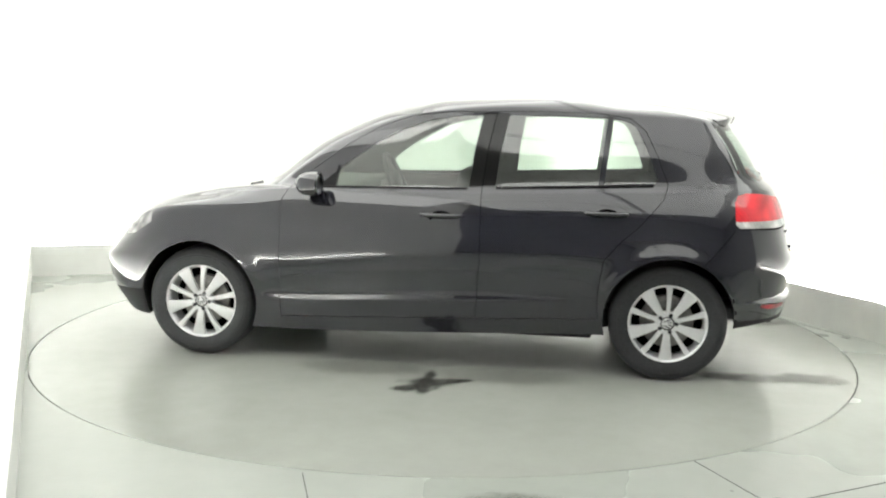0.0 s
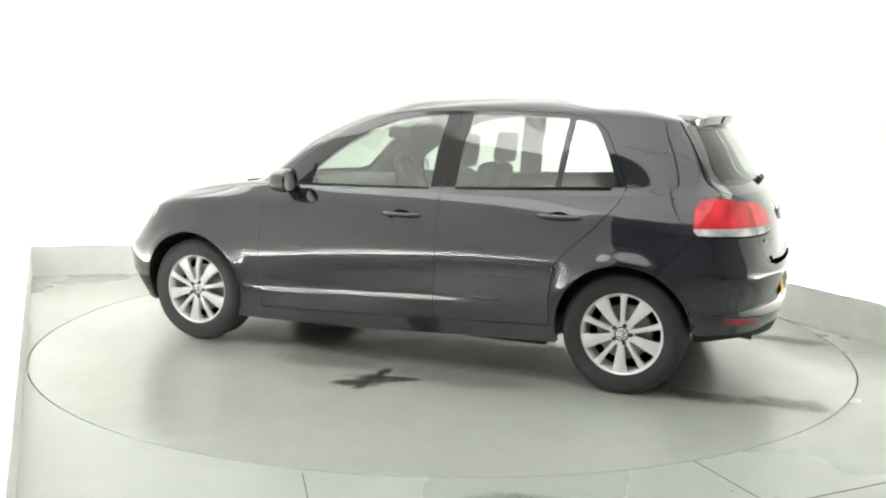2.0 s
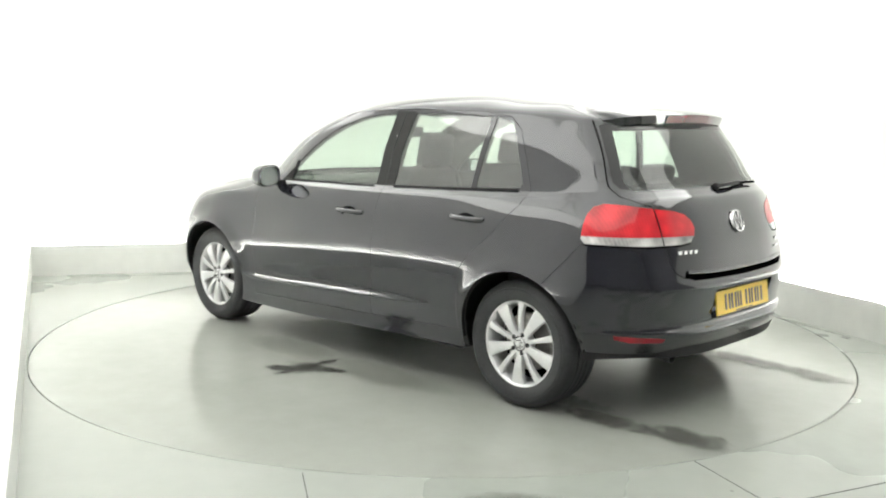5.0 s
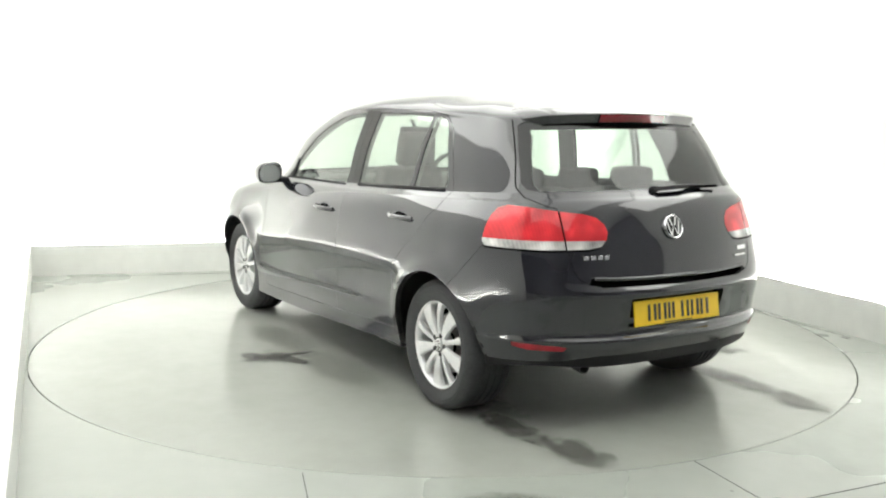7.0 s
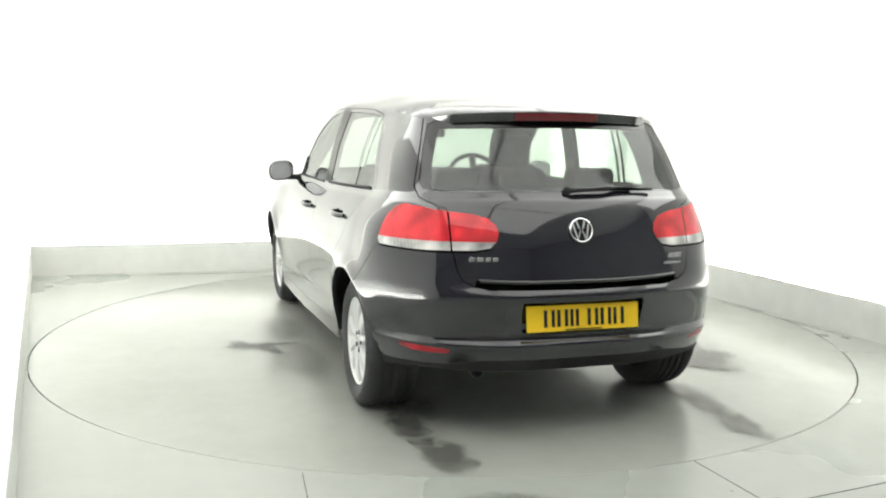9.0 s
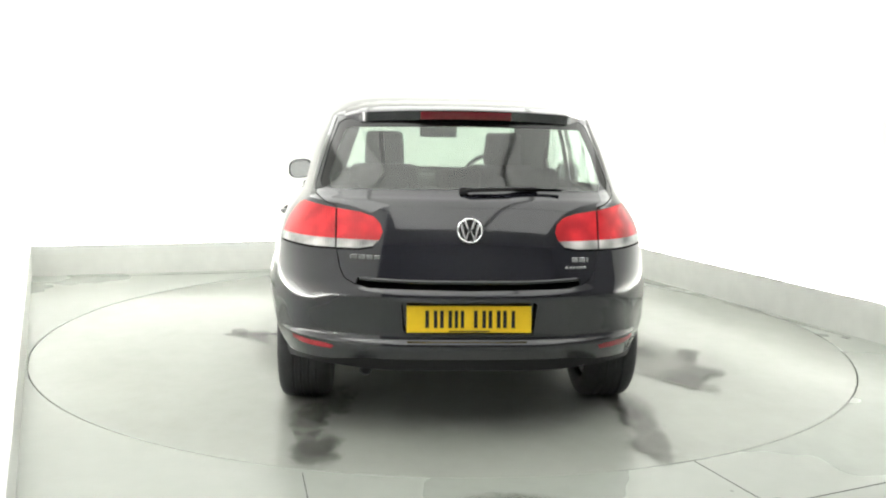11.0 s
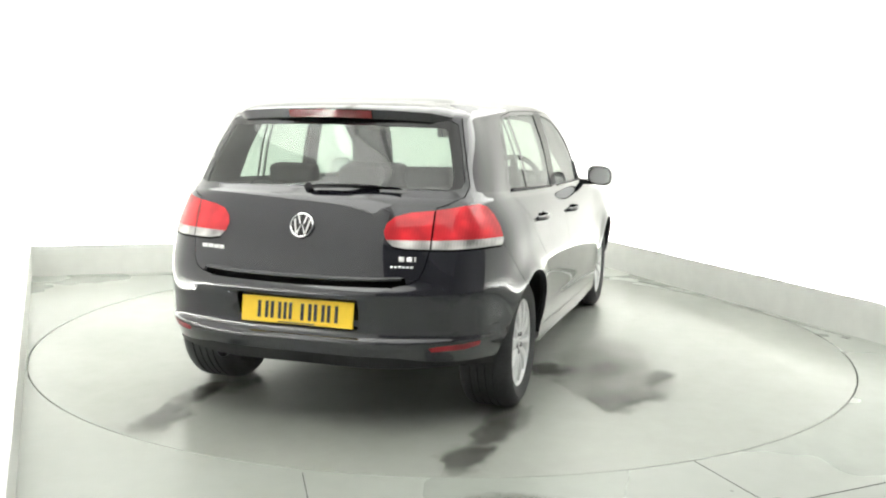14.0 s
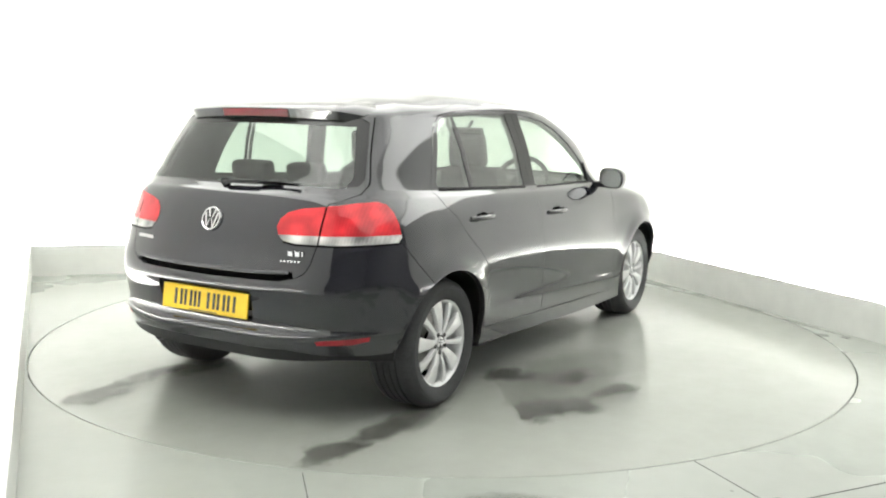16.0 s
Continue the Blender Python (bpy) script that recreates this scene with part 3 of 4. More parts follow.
# ---- cutting the body surface into panels ----
class Skin:
    """One half of the body as small faces with normals, each with the name of its panel."""

    def __init__(self, grid, normals):
        k, s = grid.shape[:2]
        both = np.concatenate([grid, normals], axis=2)
        self.faces, self.tags, self.mids = [], [], []
        for i in range(k - 1):
            for j in range(s - 1):
                self.faces.append(np.array([both[i, j], both[i, j + 1], both[i + 1, j + 1], both[i + 1, j]]))
                self.tags.append("body")
        self.mids = [tuple(f.mean(0)) for f in self.faces]

    @staticmethod
    def split(face, uv, a, b):
        d = (b[0] - a[0]) * (uv[:, 1] - a[1]) - (b[1] - a[1]) * (uv[:, 0] - a[0])
        if d.min() > -1e-7 or d.max() < 1e-7:
            return None
        halves = ([], [])
        n = len(face)
        for i in range(n):
            j = (i + 1) % n
            p = np.concatenate([face[i], uv[i]])
            q = np.concatenate([face[j], uv[j]])
            halves[0 if d[i] >= 0 else 1].append(p)
            if (d[i] >= 0) != (d[j] >= 0):
                m = p + (q - p) * (d[i] / (d[i] - d[j]))
                halves[0].append(m)
                halves[1].append(m)
        return [(np.array(h)[:, :6], np.array(h)[:, 6:]) for h in halves if len(h) > 2]

    def carve(self, tag, proj, outline, cond, source=("body",)):
        """Give the name tag to what lies inside the outline, seen through proj, and cut the faces on its edge."""
        out = np.array(outline, float)
        lo, hi = out.min(0), out.max(0)
        segs = [(out[i], out[(i + 1) % len(out)]) for i in range(len(out))]
        faces, tags, mids = [], [], []
        for face, old, mean in zip(self.faces, self.tags, self.mids):
            if old not in source or not cond(mean):
                faces.append(face), tags.append(old), mids.append(mean)
                continue
            uv = proj(face)
            if uv[:, 0].max() < lo[0] or uv[:, 0].min() > hi[0] or uv[:, 1].max() < lo[1] or uv[:, 1].min() > hi[1]:
                faces.append(face), tags.append(old), mids.append(mean)
                continue
            pieces = [(face, uv)]
            for a, b in segs:
                more = []
                for f, w in pieces:
                    touch = (w[:, 0].max() >= min(a[0], b[0]) and w[:, 0].min() <= max(a[0], b[0])
                             and w[:, 1].max() >= min(a[1], b[1]) and w[:, 1].min() <= max(a[1], b[1]))
                    cut = self.split(f, w, a, b) if touch else None
                    more += cut if cut else [(f, w)]
                pieces = more
            for f, w in pieces:
                x, y = w.mean(0)
                inside = False
                for a, b in segs:
                    if (a[1] > y) != (b[1] > y) and x < (b[0] - a[0]) * (y - a[1]) / (b[1] - a[1]) + a[0]:
                        inside = not inside
                faces.append(f), tags.append(tag if inside else old), mids.append(tuple(f.mean(0)))
        self.faces, self.tags, self.mids = faces, tags, mids

    def groove(self, line, proj, cond, source, width=0.003, tag="gap"):
        """A narrow shut line along a polyline."""
        p = np.array(line, float)
        for a, b in zip(p[:-1], p[1:]):
            d = (b - a) / np.linalg.norm(b - a)
            n = np.array([-d[1], d[0]]) * width / 2
            e = d * width * 0.3
            self.carve(tag, proj, [a - e - n, b + e - n, b + e + n, a - e + n], cond, source)

    def mesh(self, name, tags, material, mirror="left", sink=0.0, drop=()):
        """The faces of some panels: left half, right half, or both in one mesh."""
        verts, norms, faces, seen = [], [], [], {}
        for f, t in zip(self.faces, self.tags):
            if t not in tags:
                continue
            for side in ((1,) if mirror == "left" else (-1,) if mirror == "right" else (1, -1)):
                idx = []
                for v in f:
                    p = v[:3] - v[3:] * sink
                    key = (round(p[0], 5), round(p[1] * side, 5), round(p[2], 5))
                    if key not in seen:
                        seen[key] = len(verts)
                        verts.append((p[0], p[1] * side, p[2]))
                        norms.append((v[3], v[4] * side, v[5]))
                    if seen[key] not in idx:
                        idx.append(seen[key])
                if len(idx) > 2:
                    faces.append(idx if side == 1 else idx[::-1])
        return mesh_of(name, verts, faces, material, norms)


P_SIDE = lambda f: f[:, [0, 2]]
P_REAR = lambda f: f[:, [1, 2]]
P_TOP = lambda f: f[:, [0, 1]]
P_TAIL = lambda f: np.stack([np.degrees(np.arctan2(f[:, 1], -(f[:, 0] + 1.2))), f[:, 2]], 1)
P_TAIL_M = lambda f: P_TAIL(f) * np.array([0.012, 1.0])
P_NOSE = lambda f: np.stack([np.degrees(np.arctan2(f[:, 1], f[:, 0] - 1.2)), f[:, 2]], 1)
ON_SIDE = lambda m: m[4] > 0.25 and -1.5 < m[0] < 1.2
ON_TAIL = lambda m: m[0] < -1.42 and m[2] < 1.15
ON_REAR = lambda m: m[3] < -0.15 and m[0] < -1.2
ON_NOSE = lambda m: m[0] > 1.3

FRONT_DOOR = [(.80, .25), (.805, .60), (.80, .90), (.77, .955), (.62, 1.075), (.45, 1.198), (.28, 1.295), (.10, 1.358), (-.1, 1.383), (-.36, 1.388), (-.315, 1.17), (-.295, .97), (-.30, .60), (-.28, .29)]
REAR_DOOR = [(-.36, 1.388), (-.6, 1.391), (-.9, 1.385), (-1.06, 1.362), (-1.14, 1.30), (-1.21, 1.16), (-1.265, 1.02), (-1.24, .95), (-1.13, .82), (-1.02, .72), (-.945, .63), (-.92, .45), (-.925, .318), (-.28, .29), (-.30, .60), (-.295, .97), (-.315, 1.17)]
FRONT_GLASS = [(.60, .972), (.545, 1.02), (.43, 1.115), (.30, 1.205), (.15, 1.285), (.0, 1.338), (-.15, 1.36), (-.285, 1.367), (-.245, 1.17), (-.225, .985), (.1, .975)]
REAR_GLASS = [(-.425, 1.370), (-.385, 1.17), (-.365, .993), (-.65, 1.002), (-.905, 1.015), (-.925, 1.19), (-.945, 1.362), (-.7, 1.370)]
QUARTER = [(-.935, 1.016), (-1.05, 1.021), (-1.195, 1.028), (-1.212, 1.045), (-1.165, 1.17), (-1.11, 1.29), (-1.075, 1.335), (-1.03, 1.352), (-.975, 1.358), (-.955, 1.19)]
TAIL_LIGHT = [(27, .88), (27.5, .848), (29.2, .822), (33, .812), (45, .810), (62, .815), (63.2, .835), (62.9, .89), (62.0, .940), (60.2, .974), (57, .988), (51, .984), (42, .968), (35, .957), (30.5, .940), (28, .912)]
TAIL_WHITE = [(20, .79), (70, .79), (70, .848), (20, .846)]
TAILGATE = [(-.01, 1.372), (.515, 1.368), (.568, 1.35), (.615, 1.20), (.655, 1.06), (.65, 1.02), (.60, .99), (.562, .98), (.555, .81), (.54, .73), (.52, .69), (.48, .668), (.42, .66), (-.01, .652)]
REAR_WINDOW = [(-.01, 1.052), (.35, 1.050), (.57, 1.045), (.628, 1.052), (.636, 1.08), (.600, 1.22), (.562, 1.325), (.53, 1.342), (.46, 1.35), (-.01, 1.357)]
BUMPER = [(-1, .10), (-1, .649), (40, .660), (41.5, .70), (42, .806), (63, .812), (67, .74), (74, .62), (80, .45), (80, .10)]
LOWER = [(-1, .10), (-1, .352), (30, .352), (40, .335), (62, .325), (85, .325), (85, .10)]
REFLECTOR = [(.575, .382), (.70, .386), (.745, .398), (.75, .416), (.60, .405), (.565, .398)]
RECESS = [(-.01, .460), (.262, .460), (.274, .47), (.284, .585), (.274, .600), (-.01, .600)]
WINDSCREEN = [(-.01, .99), (.40, .985), (.60, .982), (.63, 1.0), (.555, 1.20), (.50, 1.34), (.44, 1.365), (-.01, 1.388)]
BONNET = [(1.90, -.01), (1.86, .35), (1.75, .52), (1.45, .64), (1.15, .675), (1.05, .62), (1.1, .3), (1.13, -.01)]
HEADLIGHT = [(36, .655), (45, .64), (58, .672), (66, .745), (64, .80), (56, .80), (44, .765), (36, .72)]
GRILLE = [(-1, .24), (-1, .44), (36, .45), (40, .40), (40, .24)]
FRONT_LOWER = [(-1, .10), (-1, .30), (62, .36), (80, .36), (80, .10)]


def circle(cx, cz, r, n=44):
    return [(cx + r * math.cos(2 * math.pi * k / n), cz + r * math.sin(2 * math.pi * k / n)) for k in range(n)]


def make_skin():
    sk = Skin(GRID, NORM)
    sk.carve("tail_out", P_TAIL, TAIL_LIGHT, ON_TAIL)
    sk.carve("tail_in", P_REAR, [(0, .7), (.557, .7), (.557, 1.1), (0, 1.1)], ON_TAIL, ("tail_out",))
    sk.carve("tail_out_white", P_TAIL, TAIL_WHITE, ON_TAIL, ("tail_out",))
    sk.carve("tail_in_white", P_TAIL, TAIL_WHITE, ON_TAIL, ("tail_in",))
    sk.carve("tailgate", P_REAR, TAILGATE, ON_REAR)
    sk.carve("rear_window", P_REAR, REAR_WINDOW, ON_REAR, ("tailgate",))
    sk.carve("frit", P_REAR, [(-.01, 1.318), (.60, 1.305), (.60, 1.40), (-.01, 1.40)], ON_REAR, ("rear_window",))
    sk.carve("frit", P_REAR, [(.60, 1.03), (.64, 1.05), (.648, 1.08), (.61, 1.22), (.57, 1.33), (.53, 1.35), (.49, 1.35), (.525, 1.30), (.560, 1.21), (.592, 1.10), (.594, 1.07), (.585, 1.055)], ON_REAR, ("rear_window",))
    sk.carve("bumper", P_TAIL, BUMPER, lambda m: m[0] < -1.3)
    sk.carve("lower", P_TAIL, LOWER, lambda m: m[0] < -1.3, ("bumper",))
    sk.carve("reflector", P_REAR, REFLECTOR, ON_REAR, ("bumper",))
    sk.carve("recess", P_REAR, RECESS, ON_REAR, ("bumper",))
    sk.carve("front_door", P_SIDE, FRONT_DOOR, ON_SIDE)
    sk.carve("rear_door", P_SIDE, REAR_DOOR, ON_SIDE)
    sk.carve("front_glass", P_SIDE, FRONT_GLASS, ON_SIDE, ("front_door",))
    sk.carve("rear_glass", P_SIDE, REAR_GLASS, ON_SIDE, ("rear_door",))
    sk.carve("quarter_glass", P_SIDE, QUARTER, ON_SIDE, ("rear_door",))
    sk.carve("sail", P_SIDE, [(.66, .965), (.515, .965), (.492, 1.085), (.58, 1.0)], ON_SIDE, ("front_glass",))
    # gloss-black pillar between the door windows
    pil = [(-.285, 1.38), (-.225, .985), (-.365, .993), (-.425, 1.38)]
    sk.carve("pillar_f", P_SIDE, pil, ON_SIDE, ("front_door",))
    sk.carve("pillar_r", P_SIDE, pil, ON_SIDE, ("rear_door",))
    sk.carve("windscreen", P_REAR, WINDSCREEN, lambda m: m[3] > 0.2 and m[0] > 0.1 and m[2] > 0.93)
    sk.carve("bonnet", P_TOP, BONNET, lambda m: m[5] > 0.3 and m[0] > 0.85 and m[2] < 1.05)
    sk.carve("headlight", P_NOSE, HEADLIGHT, ON_NOSE)
    sk.carve("front_bumper", P_NOSE, [(-1, .1), (-1, .64), (36, .65), (62, .66), (80, .60), (80, .1)], ON_NOSE)
    sk.carve("grille", P_NOSE, GRILLE, ON_NOSE, ("front_bumper",))
    sk.carve("front_lower", P_NOSE, FRONT_LOWER, ON_NOSE, ("front_bumper",))
    lamp = ("tail_out", "tail_in", "tail_out_white", "tail_in_white")
    sk.groove([(.557, .80), (.557, 1.0)], P_REAR, ON_TAIL, lamp, 0.007)
    sk.groove([(u * 0.012, z - 0.005) for u, z in TAIL_LIGHT[2:6]], P_TAIL_M, ON_TAIL, ("body", "tailgate", "bumper"), 0.007)
    every = tuple(set(sk.tags))
    for cx, cz in ARCHES:
        sk.carve("hole", P_SIDE, circle(cx, cz, ARCH_R), lambda m: m[1] > 0.5, every)
    paint = ("body", "front_door", "rear_door", "tailgate", "bumper", "pillar_f", "pillar_r", "bonnet", "front_bumper")
    sk.groove(FRONT_DOOR[:5], P_SIDE, ON_SIDE, paint)
    sk.groove(FRONT_DOOR[9:], P_SIDE, ON_SIDE, paint)
    sk.groove([FRONT_DOOR[-1], (.80, .25)], P_SIDE, ON_SIDE, paint)
    sk.groove(FRONT_DOOR[4:10], P_SIDE, ON_SIDE, paint, 0.003)
    sk.groove(REAR_DOOR[:13], P_SIDE, ON_SIDE, paint, 0.003)
    sk.groove(REAR_DOOR[12:14], P_SIDE, ON_SIDE, paint)
    sk.groove(TAILGATE[2:13], P_REAR, ON_REAR, paint, 0.004)
    # shut line widened to a black band: the shade under the tailgate's edge
    sk.groove([(.462, .680), (.42, .667), (-.01, .660)], P_REAR, ON_REAR, paint, 0.028, "gap_deep")
    sk.groove([(u * 0.012, v) for u, v in BUMPER[4:8]], P_TAIL_M, lambda m: m[0] < -1.3, paint, 0.0025)
    sk.groove(BONNET[1:6], P_TOP, lambda m: m[5] > 0.3 and m[0] > 0.85 and m[2] < 1.05, paint, 0.006)
    return sk


SKIN = make_skin()
_P = GRID.reshape(-1, 3)


def surf(x=None, y=None, z=None, where=None):
    """The missing coordinate of the body surface, from the nearest points of the grid."""
    ok = where(_P) if where is not None else np.ones(len(_P), bool)
    q = _P[ok]
    d = np.zeros(len(q))
    for i, v in enumerate((x, y, z)):
        if v is not None:
            d += (q[:, i] - v) ** 2
    near = np.argsort(d)[:6]
    w = 1 / (d[near] + 1e-7)
    i = (x, y, z).index(None)
    return float((q[near, i] * w).sum() / w.sum())


def side_y(x, z):
    return surf(x=x, z=z, where=lambda p: p[:, 1] > 0.45)


def rear_x(y, z):
    return surf(y=abs(y), z=z, where=lambda p: (p[:, 0] < -1.4))


car = new("car")
tagged(car, "glossy black five-door hatchback with silver alloy wheels, parked on the turntable", "car")


def skin_part(name, tags, material, mirror, parent=car, label="", sink=0.0):
    ob = new(name, SKIN.mesh(name, tags, material, mirror, sink))
    ob.parent = parent
    if label:
        tagged(ob, label)
    return ob


def make_body():
    skin_part("body", ("body",), M_PAINT, "both", label="glossy black painted body shell")
    skin_part("shut_line", ("gap",), M_GAP, "both", sink=0.005)
    # gap below the tailgate, its undercut's shade painted as matte black
    skin_part("tailgate_seam_shade", ("gap_deep",), M_GAP, "both", sink=0.014)
    inner = ("body", "front_door", "rear_door", "pillar_f", "pillar_r", "tailgate", "tail_in", "tail_out", "tail_in_white", "tail_out_white", "bonnet", "gap", "gap_deep")
    lining = skin_part("interior_lining", inner, M_TRIM, "both", sink=0.03, label="dark grey cabin lining")
    for side in ("left", "right"):
        d = skin_part("front_door", ("front_door",), M_PAINT, side)
        skin_part("pillar_trim", ("pillar_f",), M_GLOSSBLACK, side, d)
        skin_part("mirror_sail", ("sail",), M_GRAINED, side, d, sink=0.001)
        w = skin_part("window", ("front_glass",), M_GLASS, side, d, "green-tinted door glass", sink=0.004)
        d2 = skin_part("rear_door", ("rear_door",), M_PAINT, side)
        skin_part("pillar_trim", ("pillar_r",), M_GLOSSBLACK, side, d2)
        w2 = skin_part("window", ("rear_glass",), M_GLASS, side, d2, "green-tinted door glass", sink=0.004)
        w3 = skin_part("quarter_window", ("quarter_glass",), M_GLASS, side, d2, sink=0.004)
        for q in (w, w2, w3):
            q.visible_shadow = False
        s = 1 if side == "left" else -1
        for dd, hx, hz in ((d, -.088, .832), (d2, -.955, .868)):
            make_handle(dd, hx, hz, s)
        for dd, x0, x1, z0, z1 in ((d, .60, -.215, .966, .978), (d2, -.37, -1.19, .986, 1.021)):
            line = [(x0 + (x1 - x0) * k / 12, z0 + (z1 - z0) * k / 12) for k in range(13)]
            part("belt_trim", tube([(x, s * (side_y(x, z) + .001), z) for x, z in line], .006, 6), M_GRAINED, dd, "black rubber strip under the glass")
        bar = [(.512 - .020 * k / 6, .972 + .112 * k / 6) for k in range(7)]
        part("window_bar", tube([(x, s * (side_y(x, z) + .001), z) for x, z in bar], .008, 6), M_GRAINED, d)
        t = skin_part("tail_light", ("tail_out",), M_RED, side, label="red tail light lens", sink=-0.002)
        skin_part("reversing_lens", ("tail_out_white",), M_CLEAR, side, t, sink=-0.002)
        h = skin_part("headlight", ("headlight",), M_HEAD, side, label="clear headlight lens")
    gate = skin_part("tailgate", ("tailgate",), M_PAINT, "both", label="black tailgate with badge")
    g = skin_part("rear_window", ("rear_window",), M_GLASS_REAR, "both", gate, "tinted heated rear glass", sink=0.003)
    g.visible_shadow = False
    skin_part("glass_border", ("frit",), M_GLOSSBLACK, "both", gate, "black printed border of the glass", sink=0.003)
    for side in ("left", "right"):
        t = skin_part("tailgate_light", ("tail_in",), M_RED, side, gate, "red tail light lens", sink=-0.002)
        t2 = skin_part("reversing_lens", ("tail_in_white",), M_CLEAR, side, gate, "clear lens", sink=-0.002)
    b = skin_part("rear_bumper", ("bumper",), M_PAINT, "both")
    skin_part("diffuser", ("lower",), M_GRAINED, "both", b, "grained dark plastic apron")
    skin_part("plate_recess", ("recess",), M_PAINT, "both", b, sink=0.030)
    for side in ("left", "right"):
        skin_part("reflector", ("reflector",), M_REFLECT, side, b, "red reflector strip", sink=-0.001)
    skin_part("bonnet", ("bonnet",), M_PAINT, "both")
    w = skin_part("windscreen", ("windscreen",), M_GLASS, "both", label="green-tinted windscreen", sink=0.003)
    w.visible_shadow = False
    f = skin_part("front_bumper", ("front_bumper",), M_PAINT, "both")
    skin_part("grille", ("grille",), M_GRAINED, "both", f, "black mesh grille", sink=0.02)
    skin_part("front_apron", ("front_lower",), M_GRAINED, "both", f)


def make_handle(door, x, z, s):
    """A pull handle over a slightly raised black disc, which paints the shade of the recess."""
    y = side_y(x, z)
    shade_disc = lathe([(0.0, 0.001), (0.02, 0.0015), (0.036, 0.003), (0.040, 0.0015)], 28, m=pose(x, s * (y + 0.0005), z - 0.014, -90 * s) @ Matrix.Diagonal((1.7, 1.1, 1, 1)))
    part("handle_recess_shade", shade_disc, M_GAP, door)
    pts = []
    for k in range(9):
        u = k / 8
        lift = 0.036 * math.sin(math.pi * u) ** 0.45
        xx = x - 0.105 + 0.21 * u
        pts.append((xx, s * (side_y(xx, z) + lift - 0.004), z + 0.004 + 0.003 * u))
    bm = tube(pts, 0.0125, 10)
    part("handle", bm, M_PAINT, door, "body-coloured pull handle")


make_body()


def make_fittings():
    # wheel arch liners with their lips, and the floor pan
    for cx, cz in ARCHES:
        for s in (1, -1):
            bm = bmesh.new()
            n = 40
            rows = []
            for k in range(n + 1):
                a = radians((-6 if cx < 0 else -18) + (186 if cx < 0 else 216) * k / n)
                px, pz = cx + ARCH_R * math.cos(a), cz + ARCH_R * math.sin(a)
                yb = side_y(px, max(pz, 0.2))
                ring = []
                for r, y in ((ARCH_R + .014, yb - .005), (ARCH_R + .006, yb - .002), (ARCH_R - .002, yb - .002), (ARCH_R - .003, yb - .02), (ARCH_R + .02, yb - .05), (ARCH_R + .02, .5)):
                    ring.append(bm.verts.new((cx + r * math.cos(a), s * y, cz + r * math.sin(a))))
                rows.append(ring)
            for p, q in zip(rows, rows[1:]):
                for i in range(len(p) - 1):
                    bm.faces.new((p[i], p[i + 1], q[i + 1], q[i]))
            part("wheel_arch", bm, M_GRAINED, car, "black wheel arch with a rolled lip")
            rim = [(cx + (ARCH_R + .02) * math.cos(radians(3 + 174 * k / 30)), cz + (ARCH_R + .02) * math.sin(radians(3 + 174 * k / 30))) for k in range(31)]
            bm = prism(rim, .01, m=pose(0, s * .5, 0, 90))
            part("arch_panel", bm, M_GAP, car)
    pan = box(-1.0, 1.7, -.48, .48, .19, .30, bev=0.03)
    box(-1.80, -.98, -.48, .48, .30, .40, pan, bev=0.03)
    box(-.90, .88, -.80, .80, .20, .30, pan, bev=0.02)
    part("floor_pan", pan, M_GRAINED, car)
    # spoiler over the rear window
    bm = bmesh.new()
    rows = []
    for k in range(41):
        u = -1 + 2 * k / 40
        y = .535 * u
        tip = -1.665 + .10 * u * u + .05 * max(0, abs(u) - .85) / .15
        zt = 1.392 - .020 * u * u - .012 * max(0, abs(u) - .85) / .15
        xr = -1.30 - .04 * (1 - u * u)
        zr = surf(x=xr, y=abs(y) * .86, where=lambda p: p[:, 2] > 1.3) + .004 - .03 * abs(u) ** 6
        prof = [(xr, zr - .012), (xr - .02, zr), (tip * .6 + xr * .4, zr * .45 + zt * .55 + .006), (tip + .015, zt + .002), (tip, zt - .006), (tip + .016, zt - .046), (tip + .03, zt - .05), (tip + .10, zt - .046)]
        rows.append([bm.verts.new((px, y, pz)) for px, pz in prof])
    for p, q in zip(rows, rows[1:]):
        for i in range(len(p) - 1):
            bm.faces.new((p[i], q[i], q[i + 1], p[i + 1]))
    for r in (rows[0], rows[-1]):
        bm.faces.new(r)
    sp = part("spoiler", bm, M_PAINT, car, "black roof spoiler")
    bm = bmesh.new()
    rows = []
    for k in range(13):
        u = -1 + 2 * k / 12
        y = .20 * u
        tip = -1.668 + .10 * (y / .535) ** 2
        zt = 1.384 - .020 * (y / .535) ** 2
        rows.append([bm.verts.new((tip + dx, y, zt + dz)) for dx, dz in ((.008, -.001), (-.0005, -.004), (.012, -.037), (.03, -.04))])
    for p, q in zip(rows, rows[1:]):
        for i in range(3):
            bm.faces.new((p[i], q[i], q[i + 1], p[i + 1]))
    part("brake_light", bm, M_REDDARK, sp, "dark red high-level brake light")
    # mirrors
    for s in (1, -1):
        bm = bmesh.new()
        rows = []
        for i, (x, k) in enumerate(((.555, .86), (.565, 1.0), (.60, 1.0), (.635, .93), (.662, .74), (.678, .45), (.683, .15))):
            ring = []
            for j in range(24):
                a = 2 * math.pi * j / 24
                ca, sa = math.cos(a), math.sin(a)
                yy = abs(ca) ** .7 * (1 if ca > 0 else -1) * .078 * k
                zz = abs(sa) ** .75 * (1 if sa > 0 else -1) * (.064 if sa > 0 else .062) * k
                zz += -.008 * (yy / .1)
                ring.append(bm.verts.new((x, s * (.908 + yy + .0 * i), 0.990 + zz)))
            rows.append(ring)
